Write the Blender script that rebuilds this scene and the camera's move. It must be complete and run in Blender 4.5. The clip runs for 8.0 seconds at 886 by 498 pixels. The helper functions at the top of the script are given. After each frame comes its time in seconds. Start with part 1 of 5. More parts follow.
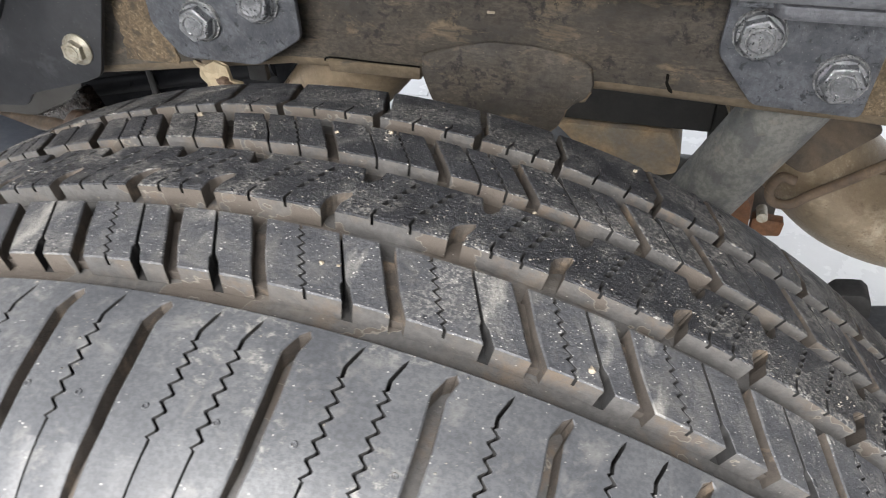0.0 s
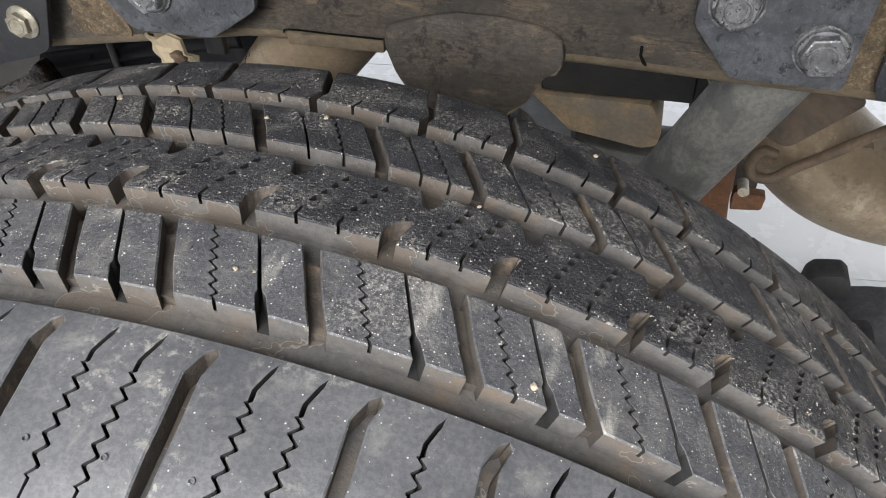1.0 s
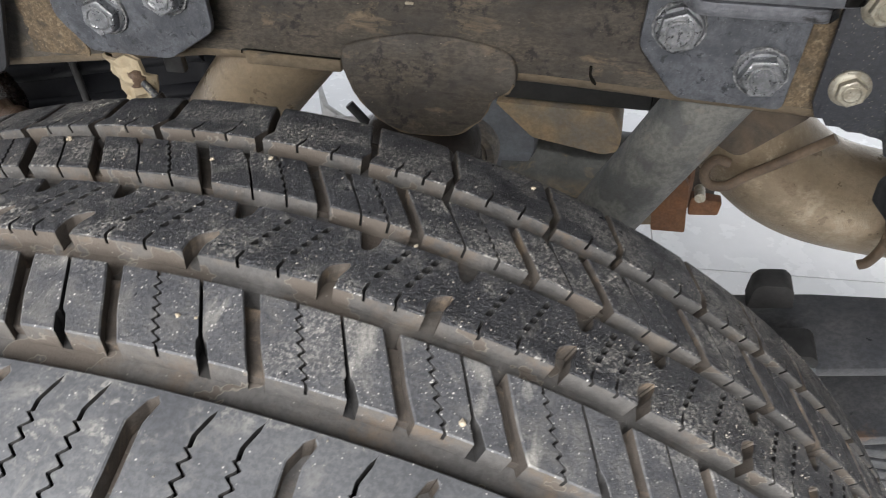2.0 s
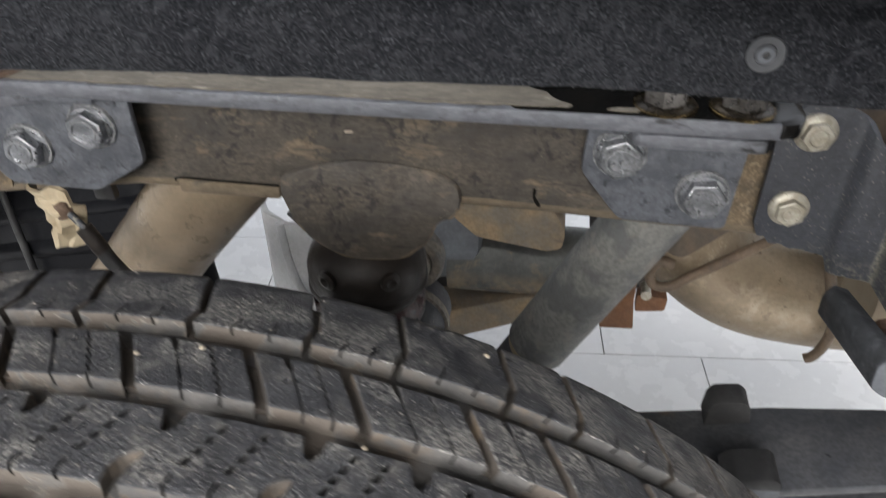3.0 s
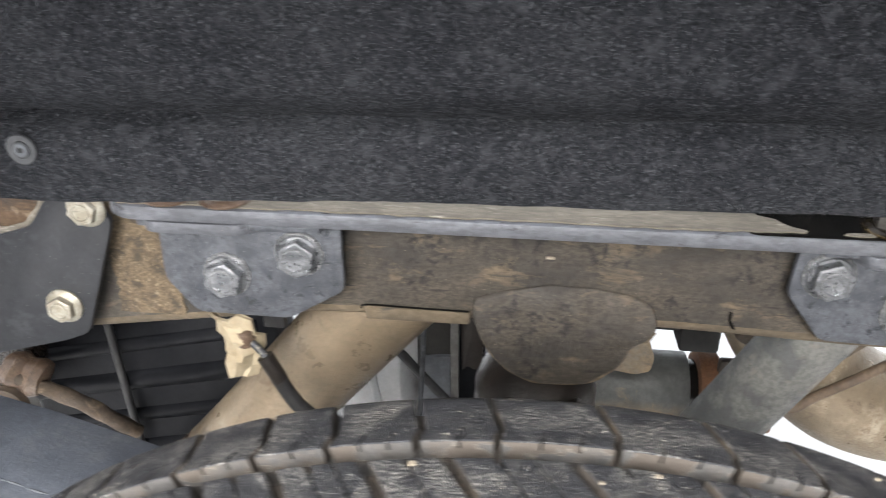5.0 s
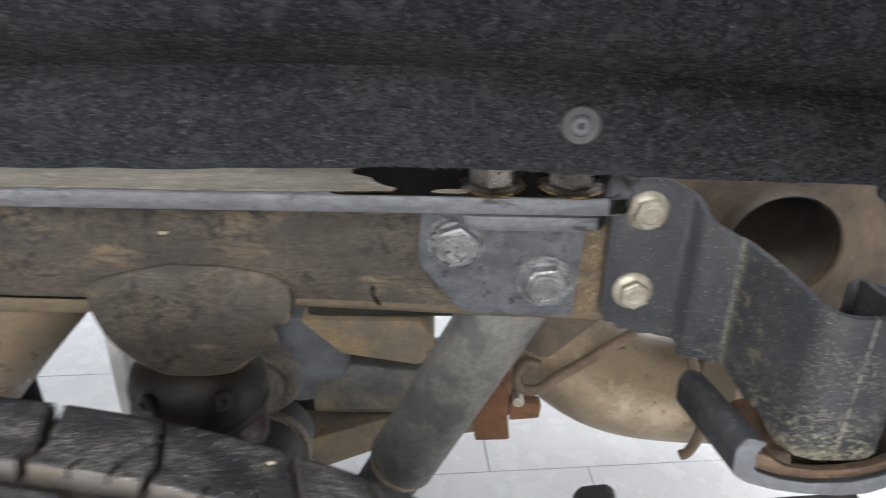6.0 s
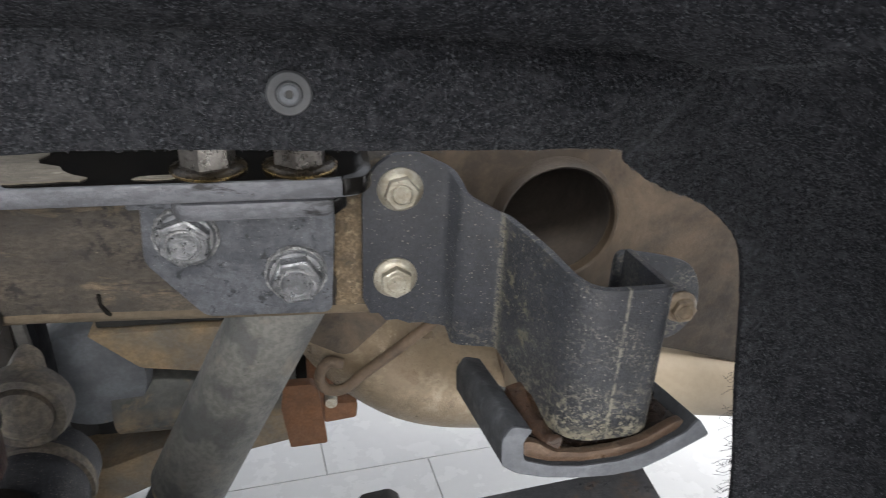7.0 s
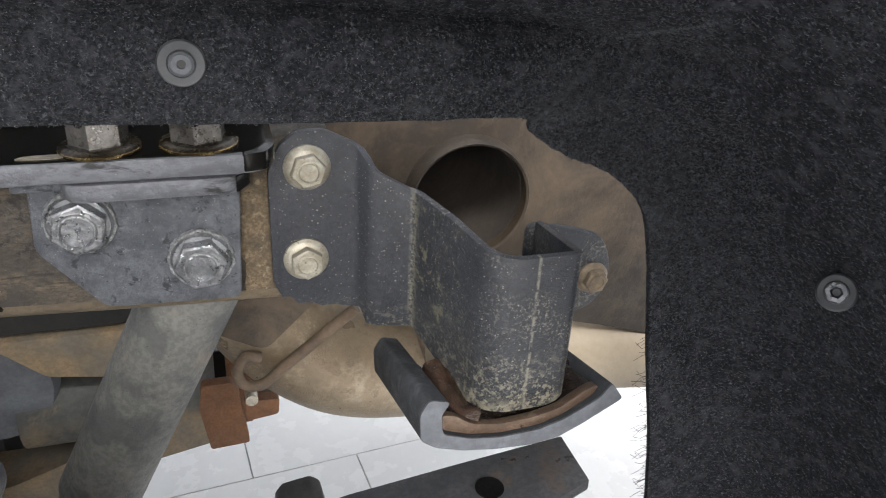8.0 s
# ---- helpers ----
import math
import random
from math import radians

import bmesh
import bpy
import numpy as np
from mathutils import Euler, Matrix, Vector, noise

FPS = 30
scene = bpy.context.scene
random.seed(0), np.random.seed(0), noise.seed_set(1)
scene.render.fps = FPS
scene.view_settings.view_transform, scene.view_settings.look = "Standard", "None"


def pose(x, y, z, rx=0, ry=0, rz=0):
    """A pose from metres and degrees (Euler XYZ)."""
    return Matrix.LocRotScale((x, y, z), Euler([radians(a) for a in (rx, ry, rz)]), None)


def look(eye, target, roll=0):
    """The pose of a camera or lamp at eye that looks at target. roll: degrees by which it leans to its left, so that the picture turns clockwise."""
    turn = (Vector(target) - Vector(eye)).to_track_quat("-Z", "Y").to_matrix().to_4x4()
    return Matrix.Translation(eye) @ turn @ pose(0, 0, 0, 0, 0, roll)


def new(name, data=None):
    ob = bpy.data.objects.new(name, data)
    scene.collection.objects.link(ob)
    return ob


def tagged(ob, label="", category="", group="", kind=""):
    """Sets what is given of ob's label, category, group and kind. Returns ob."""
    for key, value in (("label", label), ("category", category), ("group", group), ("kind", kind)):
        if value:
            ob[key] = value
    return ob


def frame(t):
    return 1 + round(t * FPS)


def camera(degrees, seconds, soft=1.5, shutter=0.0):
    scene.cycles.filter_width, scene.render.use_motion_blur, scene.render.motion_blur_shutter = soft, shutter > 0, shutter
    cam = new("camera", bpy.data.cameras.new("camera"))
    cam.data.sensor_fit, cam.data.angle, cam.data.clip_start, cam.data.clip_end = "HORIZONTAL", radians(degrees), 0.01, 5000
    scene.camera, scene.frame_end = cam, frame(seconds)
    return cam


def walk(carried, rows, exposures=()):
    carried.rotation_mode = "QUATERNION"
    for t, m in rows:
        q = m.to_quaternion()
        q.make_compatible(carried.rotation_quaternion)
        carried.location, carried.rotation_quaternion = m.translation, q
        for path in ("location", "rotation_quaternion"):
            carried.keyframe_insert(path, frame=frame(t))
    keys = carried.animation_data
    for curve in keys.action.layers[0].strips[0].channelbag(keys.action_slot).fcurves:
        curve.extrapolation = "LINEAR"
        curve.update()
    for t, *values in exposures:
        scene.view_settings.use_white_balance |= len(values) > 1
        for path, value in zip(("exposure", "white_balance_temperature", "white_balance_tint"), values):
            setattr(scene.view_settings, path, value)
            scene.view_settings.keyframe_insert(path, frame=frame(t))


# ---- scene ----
import functools

cam = camera(61.2, 8.0, soft=0.95, shutter=0.4)
PATH = [
    (0, (0.1277, 0.0358, 0.856), (-0.4088, 1.6755, -0.572), -3.0),
    (0.5, (0.1366, 0.0515, 0.8492), (-0.3819, 1.6587, -0.6224), -3.0),
    (1, (0.1366, 0.0616, 0.8481), (-0.355, 1.652, -0.6504), -2.9),
    (1.2, (0.1378, 0.0627, 0.847), (-0.3416, 1.6576, -0.6516), -2.7),
    (2.3, (0.1579, 0.0683, 0.8739), (-0.2296, 1.6778, -0.6348), -2.0),
    (2.5, (0.1635, 0.0773, 0.8784), (-0.1982, 1.7046, -0.618), -1.9),
    (3, (0.1411, 0.0997, 0.8817), (-0.1434, 1.8726, -0.4578), -0.8),
    (3.3, (0.0784, 0.0997, 0.8907), (-0.1736, 1.9432, -0.3581), -0.4),
    (3.5, (0.0314, 0.093, 0.894), (-0.1994, 1.9757, -0.2988), 0.1),
    (4, (-0.0694, 0.0762, 0.8963), (-0.2598, 2.0126, -0.2136), 0.8),
    (4.2, (-0.0907, 0.0694, 0.894), (-0.2789, 2.0171, -0.1946), 0.8),
    (5.3, (0.047, 0.0851, 0.875), (-0.1646, 2.0698, -0.1431), -0.0),
    (5.5, (0.0907, 0.0963, 0.8638), (-0.0829, 2.0832, -0.1543), 0.1),
    (6, (0.1747, 0.1243, 0.847), (0.1882, 2.1202, -0.1711), 1.1),
    (6.5, (0.2206, 0.1501, 0.8324), (0.4435, 2.1291, -0.1935), 1.8),
    (7, (0.2408, 0.1568, 0.8268), (0.6552, 2.1034, -0.1991), 2.6),
    (7.5, (0.2464, 0.1568, 0.819), (0.7986, 2.072, -0.2036), 3.1),
    (8, (0.2475, 0.1523, 0.8145), (0.8792, 2.0474, -0.2013), 3.2),
]
EXPOSURES = [(0, 1.86), (1.0, 1.69), (2.5, 1.80), (3.3, 1.87), (3.6, 1.96), (4.0, 2.32), (4.6, 2.50), (5.3, 2.54), (6.0, 2.12), (6.5, 1.94), (7.0, 1.90), (7.5, 2.05), (8.0, 2.10)]
walk(cam, [(t, look(eye, target, roll)) for t, eye, target, roll in PATH], EXPOSURES)

# ---------------------------------------------------------------- light
world = bpy.data.worlds.new("sky")
scene.world = world
world.use_nodes = True
wn = world.node_tree.nodes
sky = wn.new("ShaderNodeTexSky")
sky.sky_type = "NISHITA"
sky.sun_disc = False
sky.sun_elevation = radians(38.5)
sky.sun_rotation = radians(183.1)
sky.air_density, sky.dust_density, sky.ozone_density = 1.0, 4.0, 1.0
wn["Background"].inputs["Strength"].default_value = 0.092
haze = wn.new("ShaderNodeHueSaturation")
haze.inputs["Saturation"].default_value = 0.6
world.node_tree.links.new(sky.outputs[0], haze.inputs["Color"])
cloud = wn.new("ShaderNodeMix")          # an even layer of cloud over the sky
cloud.data_type = "RGBA"
cloud.inputs[0].default_value = 0.55
cloud.inputs[7].default_value = (6.4, 6.5, 6.7, 1.0)
world.node_tree.links.new(haze.outputs[0], cloud.inputs[6])
world.node_tree.links.new(cloud.outputs[2], wn["Background"].inputs["Color"])

sun = new("sun", bpy.data.lights.new("sun", "SUN"))
sun.data.energy, sun.data.angle, sun.data.color = 2.6, radians(45), (1.0, 0.985, 0.97)
sun.matrix_world = look((-0.2, -3.5, 3.55), (0, 0.2, 0.6))


# ---------------------------------------------------------------- materials
def node(t, kind, **inputs):
    n = t.nodes.new(kind)
    for key, value in inputs.items():
        n.inputs[key.replace("_", " ")].default_value = value
    return n


def mixer(t, fac, a, b):
    """Mix two colours (values or sockets) by a factor (value or socket)."""
    n = t.nodes.new("ShaderNodeMix")
    n.data_type = "RGBA"
    for socket, value in ((n.inputs[0], fac), (n.inputs[6], a), (n.inputs[7], b)):
        if hasattr(value, "is_linked"):
            t.links.new(value, socket)
        elif isinstance(value, tuple):
            socket.default_value = (*value, 1.0)
        else:
            socket.default_value = value
    return n.outputs[2]


def ramp(t, value, lo, hi):
    n = t.nodes.new("ShaderNodeMapRange")
    t.links.new(value, n.inputs[0])
    n.inputs[1].default_value, n.inputs[2].default_value = lo, hi
    return n.outputs[0]


def noise_at(t, scale, detail=5.0, rough=0.6, stretch=(1, 1, 1), distort=0.0):
    geo = t.nodes.new("ShaderNodeNewGeometry")
    m = t.nodes.new("ShaderNodeMapping")
    m.inputs["Scale"].default_value = stretch
    t.links.new(geo.outputs["Position"], m.inputs["Vector"])
    n = node(t, "ShaderNodeTexNoise", Scale=scale, Detail=detail, Roughness=rough, Distortion=distort)
    t.links.new(m.outputs[0], n.inputs["Vector"])
    return n.outputs["Fac"]


def specks_at(t, scale, size, share):
    """1 on small grains scattered over the surface, 0 elsewhere."""
    geo = t.nodes.new("ShaderNodeNewGeometry")
    v = node(t, "ShaderNodeTexVoronoi", Scale=scale)
    t.links.new(geo.outputs["Position"], v.inputs["Vector"])
    near = ramp(t, v.outputs["Distance"], size, size * 0.55)
    sep = t.nodes.new("ShaderNodeSeparateColor")
    t.links.new(v.outputs["Color"], sep.inputs[0])
    pick = ramp(t, sep.outputs[0], 1 - share, 1 - share + 0.04)
    m = t.nodes.new("ShaderNodeMath")
    m.operation = "MULTIPLY"
    t.links.new(near, m.inputs[0]), t.links.new(pick, m.inputs[1])
    return m.outputs[0]


def surf(name, base, second, scale=12.0, cut=(0.4, 0.65), rough=0.7, metal=0.0, grain=220.0, grain_mix=0.25, bump=0.25,
         stretch=(1, 1, 1), dust=None, dust_scale=40.0, dust_cut=(0.52, 0.68), specks=None, rough_var=0.15, bump_scale=None, coat=0.0, sheen=0.0, spec=0.5, wear=None, wear_x=None, streak=None, bands=(), tide=None):
    """A worn surface: two colours in patches, fine grain, dust or stains, grains of grit, relief."""
    mat = bpy.data.materials.new(name)
    mat.use_nodes = True
    t = mat.node_tree
    b = t.nodes["Principled BSDF"]
    patch = ramp(t, noise_at(t, scale, 6, 0.62, stretch, 0.3), *cut)
    col = mixer(t, patch, base, second)
    fine = noise_at(t, grain, 4, 0.7, stretch)
    dark = tuple(c * 0.45 for c in base)
    col = mixer(t, ramp(t, fine, 0.62, 0.30 + 0.62 * (1 - grain_mix)), col, dark) if grain_mix <= 0 else mixer(t, mathed(t, ramp(t, fine, 0.58, 0.42), grain_mix), col, dark)
    if dust:
        d = ramp(t, noise_at(t, dust_scale, 7, 0.7, stretch, 0.5), *dust_cut)
        col = mixer(t, d, col, dust)
    if wear:
        tint, big, big_cut, small, small_cut = wear
        m = t.nodes.new("ShaderNodeMath")
        m.operation = "MULTIPLY"
        mask = ramp(t, noise_at(t, big, 3, 0.5), *big_cut)
        if wear_x:
            geo, sep, mul = t.nodes.new("ShaderNodeNewGeometry"), t.nodes.new("ShaderNodeSeparateXYZ"), t.nodes.new("ShaderNodeMath")
            mul.operation = "MULTIPLY"
            t.links.new(geo.outputs["Position"], sep.inputs[0])
            t.links.new(ramp(t, sep.outputs[0], *wear_x), mul.inputs[0]), t.links.new(mask, mul.inputs[1])
            mask = mul.outputs[0]
        t.links.new(mask, m.inputs[0])
        t.links.new(ramp(t, noise_at(t, small, 6, 0.75), *small_cut), m.inputs[1])
        col = mixer(t, m.outputs[0], col, tint)
    if streak:
        tint, s_scale, s_stretch, s_cut = streak
        col = mixer(t, ramp(t, noise_at(t, s_scale, 5, 0.65, s_stretch, 0.2), *s_cut), col, tint)
    if tide:
        inside, line_tint, t_scale, level, width = tide
        field = noise_at(t, t_scale, 4, 0.55)
        col = mixer(t, ramp(t, field, level, level + 0.004), col, inside)
        away, size = t.nodes.new("ShaderNodeMath"), t.nodes.new("ShaderNodeMath")
        away.operation, size.operation = "SUBTRACT", "ABSOLUTE"
        t.links.new(field, away.inputs[0])
        away.inputs[1].default_value = level
        t.links.new(away.outputs[0], size.inputs[0])
        col = mixer(t, ramp(t, size.outputs[0], width, width * 0.3), col, line_tint)
    for axis, centre, half, tint, n_scale, n_cut in bands:
        col = mixer(t, banded(t, axis, centre, half, n_scale, n_cut), col, tint)
    if specks:
        for s_scale, size, share, colour in specks:
            col = mixer(t, specks_at(t, s_scale, size, share), col, colour)
    t.links.new(col, b.inputs["Base Color"])
    r = t.nodes.new("ShaderNodeMapRange")
    t.links.new(noise_at(t, scale * 2.5, 5, 0.6), r.inputs[0])
    r.inputs[1].default_value, r.inputs[2].default_value = 0.3, 0.7
    r.inputs[3].default_value, r.inputs[4].default_value = max(rough - rough_var, 0.04), min(rough + rough_var, 1.0)
    t.links.new(r.outputs[0], b.inputs["Roughness"])
    b.inputs["Metallic"].default_value = metal
    b.inputs["Coat Weight"].default_value = coat
    b.inputs["Sheen Weight"].default_value = sheen
    b.inputs["Specular IOR Level"].default_value = spec
    if bump:
        bn = node(t, "ShaderNodeBump", Strength=bump, Distance=0.0012)
        t.links.new(noise_at(t, bump_scale or grain, 6, 0.65), bn.inputs["Height"])
        t.links.new(bn.outputs[0], b.inputs["Normal"])
    return mat


def banded(t, axis, centre, half, n_scale, n_cut):
    """Worn speckle in a band of the object, thinning out towards the band's sides."""
    geo, sep = t.nodes.new("ShaderNodeNewGeometry"), t.nodes.new("ShaderNodeSeparateXYZ")
    t.links.new(geo.outputs["Position"], sep.inputs[0])
    away, size, add, mul = (t.nodes.new("ShaderNodeMath") for k in range(4))
    away.operation, size.operation, add.operation, mul.operation = "SUBTRACT", "ABSOLUTE", "ADD", "MULTIPLY"
    t.links.new(sep.outputs["XYZ".index(axis)], away.inputs[0])
    away.inputs[1].default_value = centre
    t.links.new(away.outputs[0], size.inputs[0])
    fade = ramp(t, size.outputs[0], half, half * 0.3)
    t.links.new(fade, mul.inputs[0])
    t.links.new(ramp(t, noise_at(t, n_scale, 6, 0.7), *n_cut), mul.inputs[1])
    return mul.outputs[0]


def mathed(t, value, k):
    m = t.nodes.new("ShaderNodeMath")
    m.operation = "MULTIPLY"
    t.links.new(value, m.inputs[0])
    m.inputs[1].default_value = k
    return m.outputs[0]


GRIT = [(2200.0, 0.36, 0.10, (0.42, 0.41, 0.39)), (1300.0, 0.34, 0.08, (0.54, 0.53, 0.50)), (760.0, 0.24, 0.07, (0.62, 0.60, 0.57))]
RUBBER = surf("tread_rubber", (0.025, 0.026, 0.031), (0.052, 0.054, 0.061), 46, (0.36, 0.64), rough=0.42, rough_var=0.20, grain=800, grain_mix=0.75, bump=1.0,
              dust=(0.135, 0.131, 0.124), dust_scale=90, dust_cut=(0.56, 0.74), specks=GRIT, wear=((0.23, 0.222, 0.207), 44.0, (0.50, 0.60), 700.0, (0.50, 0.57)))
RUBBER_CLEAN = surf("worn_tread_rubber", (0.056, 0.058, 0.065), (0.086, 0.088, 0.095), 60, (0.36, 0.64), rough=0.46, rough_var=0.22, grain=900, grain_mix=0.6, bump=0.45,
                    dust=(0.132, 0.129, 0.123), dust_scale=100, dust_cut=(0.50, 0.78), specks=GRIT, wear=((0.215, 0.208, 0.195), 34.0, (0.52, 0.66), 900.0, (0.50, 0.58)),
                    streak=((0.225, 0.219, 0.205), 60.0, (1.0, 0.30, 1.0), (0.59, 0.69)))
RUBBER_WALL = surf("groove_rubber", (0.078, 0.076, 0.075), (0.094, 0.090, 0.087), 22, rough=0.72, grain=420, grain_mix=0.35, bump=0.45,
                   dust=(0.112, 0.099, 0.086), dust_scale=40, dust_cut=(0.50, 0.74), wear=((0.105, 0.084, 0.066), 24.0, (0.48, 0.60), 160.0, (0.44, 0.60)),
                   specks=[(900.0, 0.26, 0.05, (0.26, 0.25, 0.23))], tide=((0.086, 0.073, 0.062), (0.165, 0.150, 0.130), 34.0, 0.565, 0.0040))
RUBBER_SLOT = surf("slot_rubber", (0.050, 0.042, 0.036), (0.080, 0.068, 0.057), 30, rough=0.8, grain=300, grain_mix=0.4, bump=0.5,
                   dust=(0.145, 0.110, 0.078), dust_scale=70, dust_cut=(0.54, 0.68))
# Near-black sipe walls: the shade inside the narrow slits is put into the colour.
RUBBER_SIPE_SHADE = surf("shaded_sipe_rubber", (0.012, 0.012, 0.013), (0.020, 0.019, 0.018), 60, rough=0.85, grain=500, bump=0.2)
RUBBER_SIDE = surf("sidewall_rubber", (0.064, 0.067, 0.074), (0.100, 0.103, 0.110), 26, (0.36, 0.64), rough=0.47, rough_var=0.08, spec=0.4, grain=720, grain_mix=0.4, bump=0.14,
                   dust=(0.155, 0.153, 0.150), dust_scale=70, dust_cut=(0.55, 0.74), specks=[(900.0, 0.26, 0.07, (0.42, 0.41, 0.39)), (380.0, 0.14, 0.05, (0.34, 0.33, 0.31))],
                   wear=((0.20, 0.195, 0.185), 30.0, (0.50, 0.62), 280.0, (0.53, 0.62)))
RAIL = surf("dusty_frame_paint", (0.0790, 0.0660, 0.0510), (0.0360, 0.0325, 0.0290), 24, (0.38, 0.60), rough=0.70, grain=360, grain_mix=0.8, bump=1.0, bump_scale=260,
            stretch=(0.55, 1, 1.2), dust=(0.145, 0.112, 0.072), dust_scale=44, dust_cut=(0.55, 0.68), streak=((0.024, 0.020, 0.017), 150.0, (0.20, 1.0, 1.4), (0.59, 0.68)),
            wear=((0.016, 0.014, 0.013), 26.0, (0.47, 0.58), 130.0, (0.51, 0.58)), specks=[(420.0, 0.16, 0.09, (0.24, 0.205, 0.155)), (700.0, 0.26, 0.12, (0.022, 0.019, 0.017))])
RAIL_EDGE = surf("tan_rail_edge", (0.150, 0.116, 0.076), (0.095, 0.076, 0.053), 26, (0.40, 0.62), rough=0.9, grain=240, grain_mix=0.45, bump=0.7, stretch=(0.6, 1, 1),
                 dust=(0.050, 0.043, 0.036), dust_scale=46, dust_cut=(0.60, 0.70))
MUD = surf("dried_mud", (0.165, 0.123, 0.076), (0.058, 0.047, 0.036), 110, (0.46, 0.62), rough=0.95, grain=520, grain_mix=0.8, bump=1.0, bump_scale=300,
           dust=(0.235, 0.185, 0.122), dust_scale=240, dust_cut=(0.55, 0.66), specks=[(520.0, 0.24, 0.16, (0.030, 0.026, 0.022))])
PLATE = surf("grey_zinc_plate", (0.120, 0.128, 0.146), (0.066, 0.071, 0.083), 56, (0.42, 0.60), rough=0.52, metal=0.25, grain=300, grain_mix=0.5, bump=0.7, bump_scale=520,
             dust=(0.034, 0.036, 0.042), dust_scale=120, dust_cut=(0.575, 0.62), specks=[(800.0, 0.26, 0.12, (0.25, 0.25, 0.255)), (360.0, 0.20, 0.06, (0.035, 0.037, 0.042))])
STRIP = surf("grey_strip_steel", (0.1588, 0.1652, 0.1847), (0.1069, 0.1118, 0.1264), 50, rough=0.5, metal=0.3, grain=300, grain_mix=0.5, bump=0.6, bump_scale=520, stretch=(0.4, 1, 1),
             dust=(0.028, 0.028, 0.030), dust_scale=60, dust_cut=(0.59, 0.65), specks=[(600.0, 0.22, 0.06, (0.24, 0.24, 0.24))])
BOLT = surf("grey_bolt_steel", (0.360, 0.370, 0.390), (0.180, 0.188, 0.202), 120, (0.40, 0.64), rough=0.34, metal=0.85, grain=700, grain_mix=0.5, bump=0.5,
            dust=(0.50, 0.505, 0.51), dust_scale=420, dust_cut=(0.62, 0.74))
CRUST = surf("white_zinc_corrosion", (0.40, 0.405, 0.412), (0.120, 0.126, 0.136), 420, (0.42, 0.60), rough=0.6, metal=0.25, grain=800, grain_mix=0.8, bump=1.0)
BOLT_DARK = surf("brown_bolt_steel", (0.250, 0.238, 0.225), (0.120, 0.108, 0.098), 90, rough=0.32, metal=0.8, grain=500, grain_mix=0.4, bump=0.4,
                 dust=(0.05, 0.04, 0.032), dust_scale=150, dust_cut=(0.58, 0.66))
BOLT_PALE = surf("pale_zinc_bolt", (0.4440, 0.4200, 0.3540), (0.2880, 0.2580, 0.1980), 120, (0.40, 0.62), rough=0.4, metal=0.45, grain=600, grain_mix=0.35, bump=0.35,
                 dust=(0.14, 0.105, 0.066), dust_scale=260, dust_cut=(0.60, 0.68))
BOLT_TAN = surf("dusty_tan_bolt", (0.26, 0.205, 0.145), (0.15, 0.115, 0.080), 120, (0.40, 0.62), rough=0.55, metal=0.3, grain=600, grain_mix=0.35, bump=0.35)
BLACK_PLAIN = surf("black_plate_paint", (0.024, 0.026, 0.031), (0.017, 0.0185, 0.022), 14, rough=0.6, grain=300, grain_mix=0.25, bump=0.2,
                   dust=(0.062, 0.065, 0.071), dust_scale=26, dust_cut=(0.54, 0.74), specks=[(700.0, 0.24, 0.05, (0.22, 0.21, 0.19))])
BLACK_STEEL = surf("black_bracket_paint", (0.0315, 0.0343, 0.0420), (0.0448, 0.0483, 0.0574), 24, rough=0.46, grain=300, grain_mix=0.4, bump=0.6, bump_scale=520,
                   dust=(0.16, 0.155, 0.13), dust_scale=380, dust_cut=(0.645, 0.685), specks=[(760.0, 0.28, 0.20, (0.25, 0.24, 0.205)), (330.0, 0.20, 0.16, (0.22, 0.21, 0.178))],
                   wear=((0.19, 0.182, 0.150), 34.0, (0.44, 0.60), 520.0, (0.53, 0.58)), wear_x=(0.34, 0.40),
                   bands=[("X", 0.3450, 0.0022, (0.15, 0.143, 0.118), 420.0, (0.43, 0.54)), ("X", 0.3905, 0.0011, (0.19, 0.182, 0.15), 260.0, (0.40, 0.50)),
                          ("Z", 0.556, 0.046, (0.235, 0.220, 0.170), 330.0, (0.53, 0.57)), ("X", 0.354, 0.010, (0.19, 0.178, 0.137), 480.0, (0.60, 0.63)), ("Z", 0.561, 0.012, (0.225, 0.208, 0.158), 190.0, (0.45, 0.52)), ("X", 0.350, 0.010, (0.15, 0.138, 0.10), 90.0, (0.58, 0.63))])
# Used for oil-wet steel and also to colour gaps and holes dark.
OIL_GAP_BLACK = surf("oil_and_gap_black", (0.006, 0.006, 0.006), (0.011, 0.010, 0.009), 30, rough=0.18, rough_var=0.08, grain=200, bump=0.15, spec=0.16)
DUST = surf("pale_road_dust", (0.205, 0.182, 0.145), (0.13, 0.115, 0.092), 60, rough=0.98, grain=350, grain_mix=0.5, bump=1.0, stretch=(0.35, 1, 1),
            dust=(0.33, 0.305, 0.255), dust_scale=150, dust_cut=(0.60, 0.68), streak=((0.075, 0.066, 0.052), 70.0, (0.16, 1.0, 1.0), (0.58, 0.70)))
WASHER = surf("oily_dark_washer", (0.050, 0.038, 0.022), (0.020, 0.016, 0.012), 60, rough=0.26, metal=0.6, grain=400, bump=0.3)
BRASS = surf("wet_brass", (0.26, 0.185, 0.080), (0.09, 0.062, 0.030), 120, (0.45, 0.6), rough=0.22, metal=0.85, grain=400, bump=0.3)
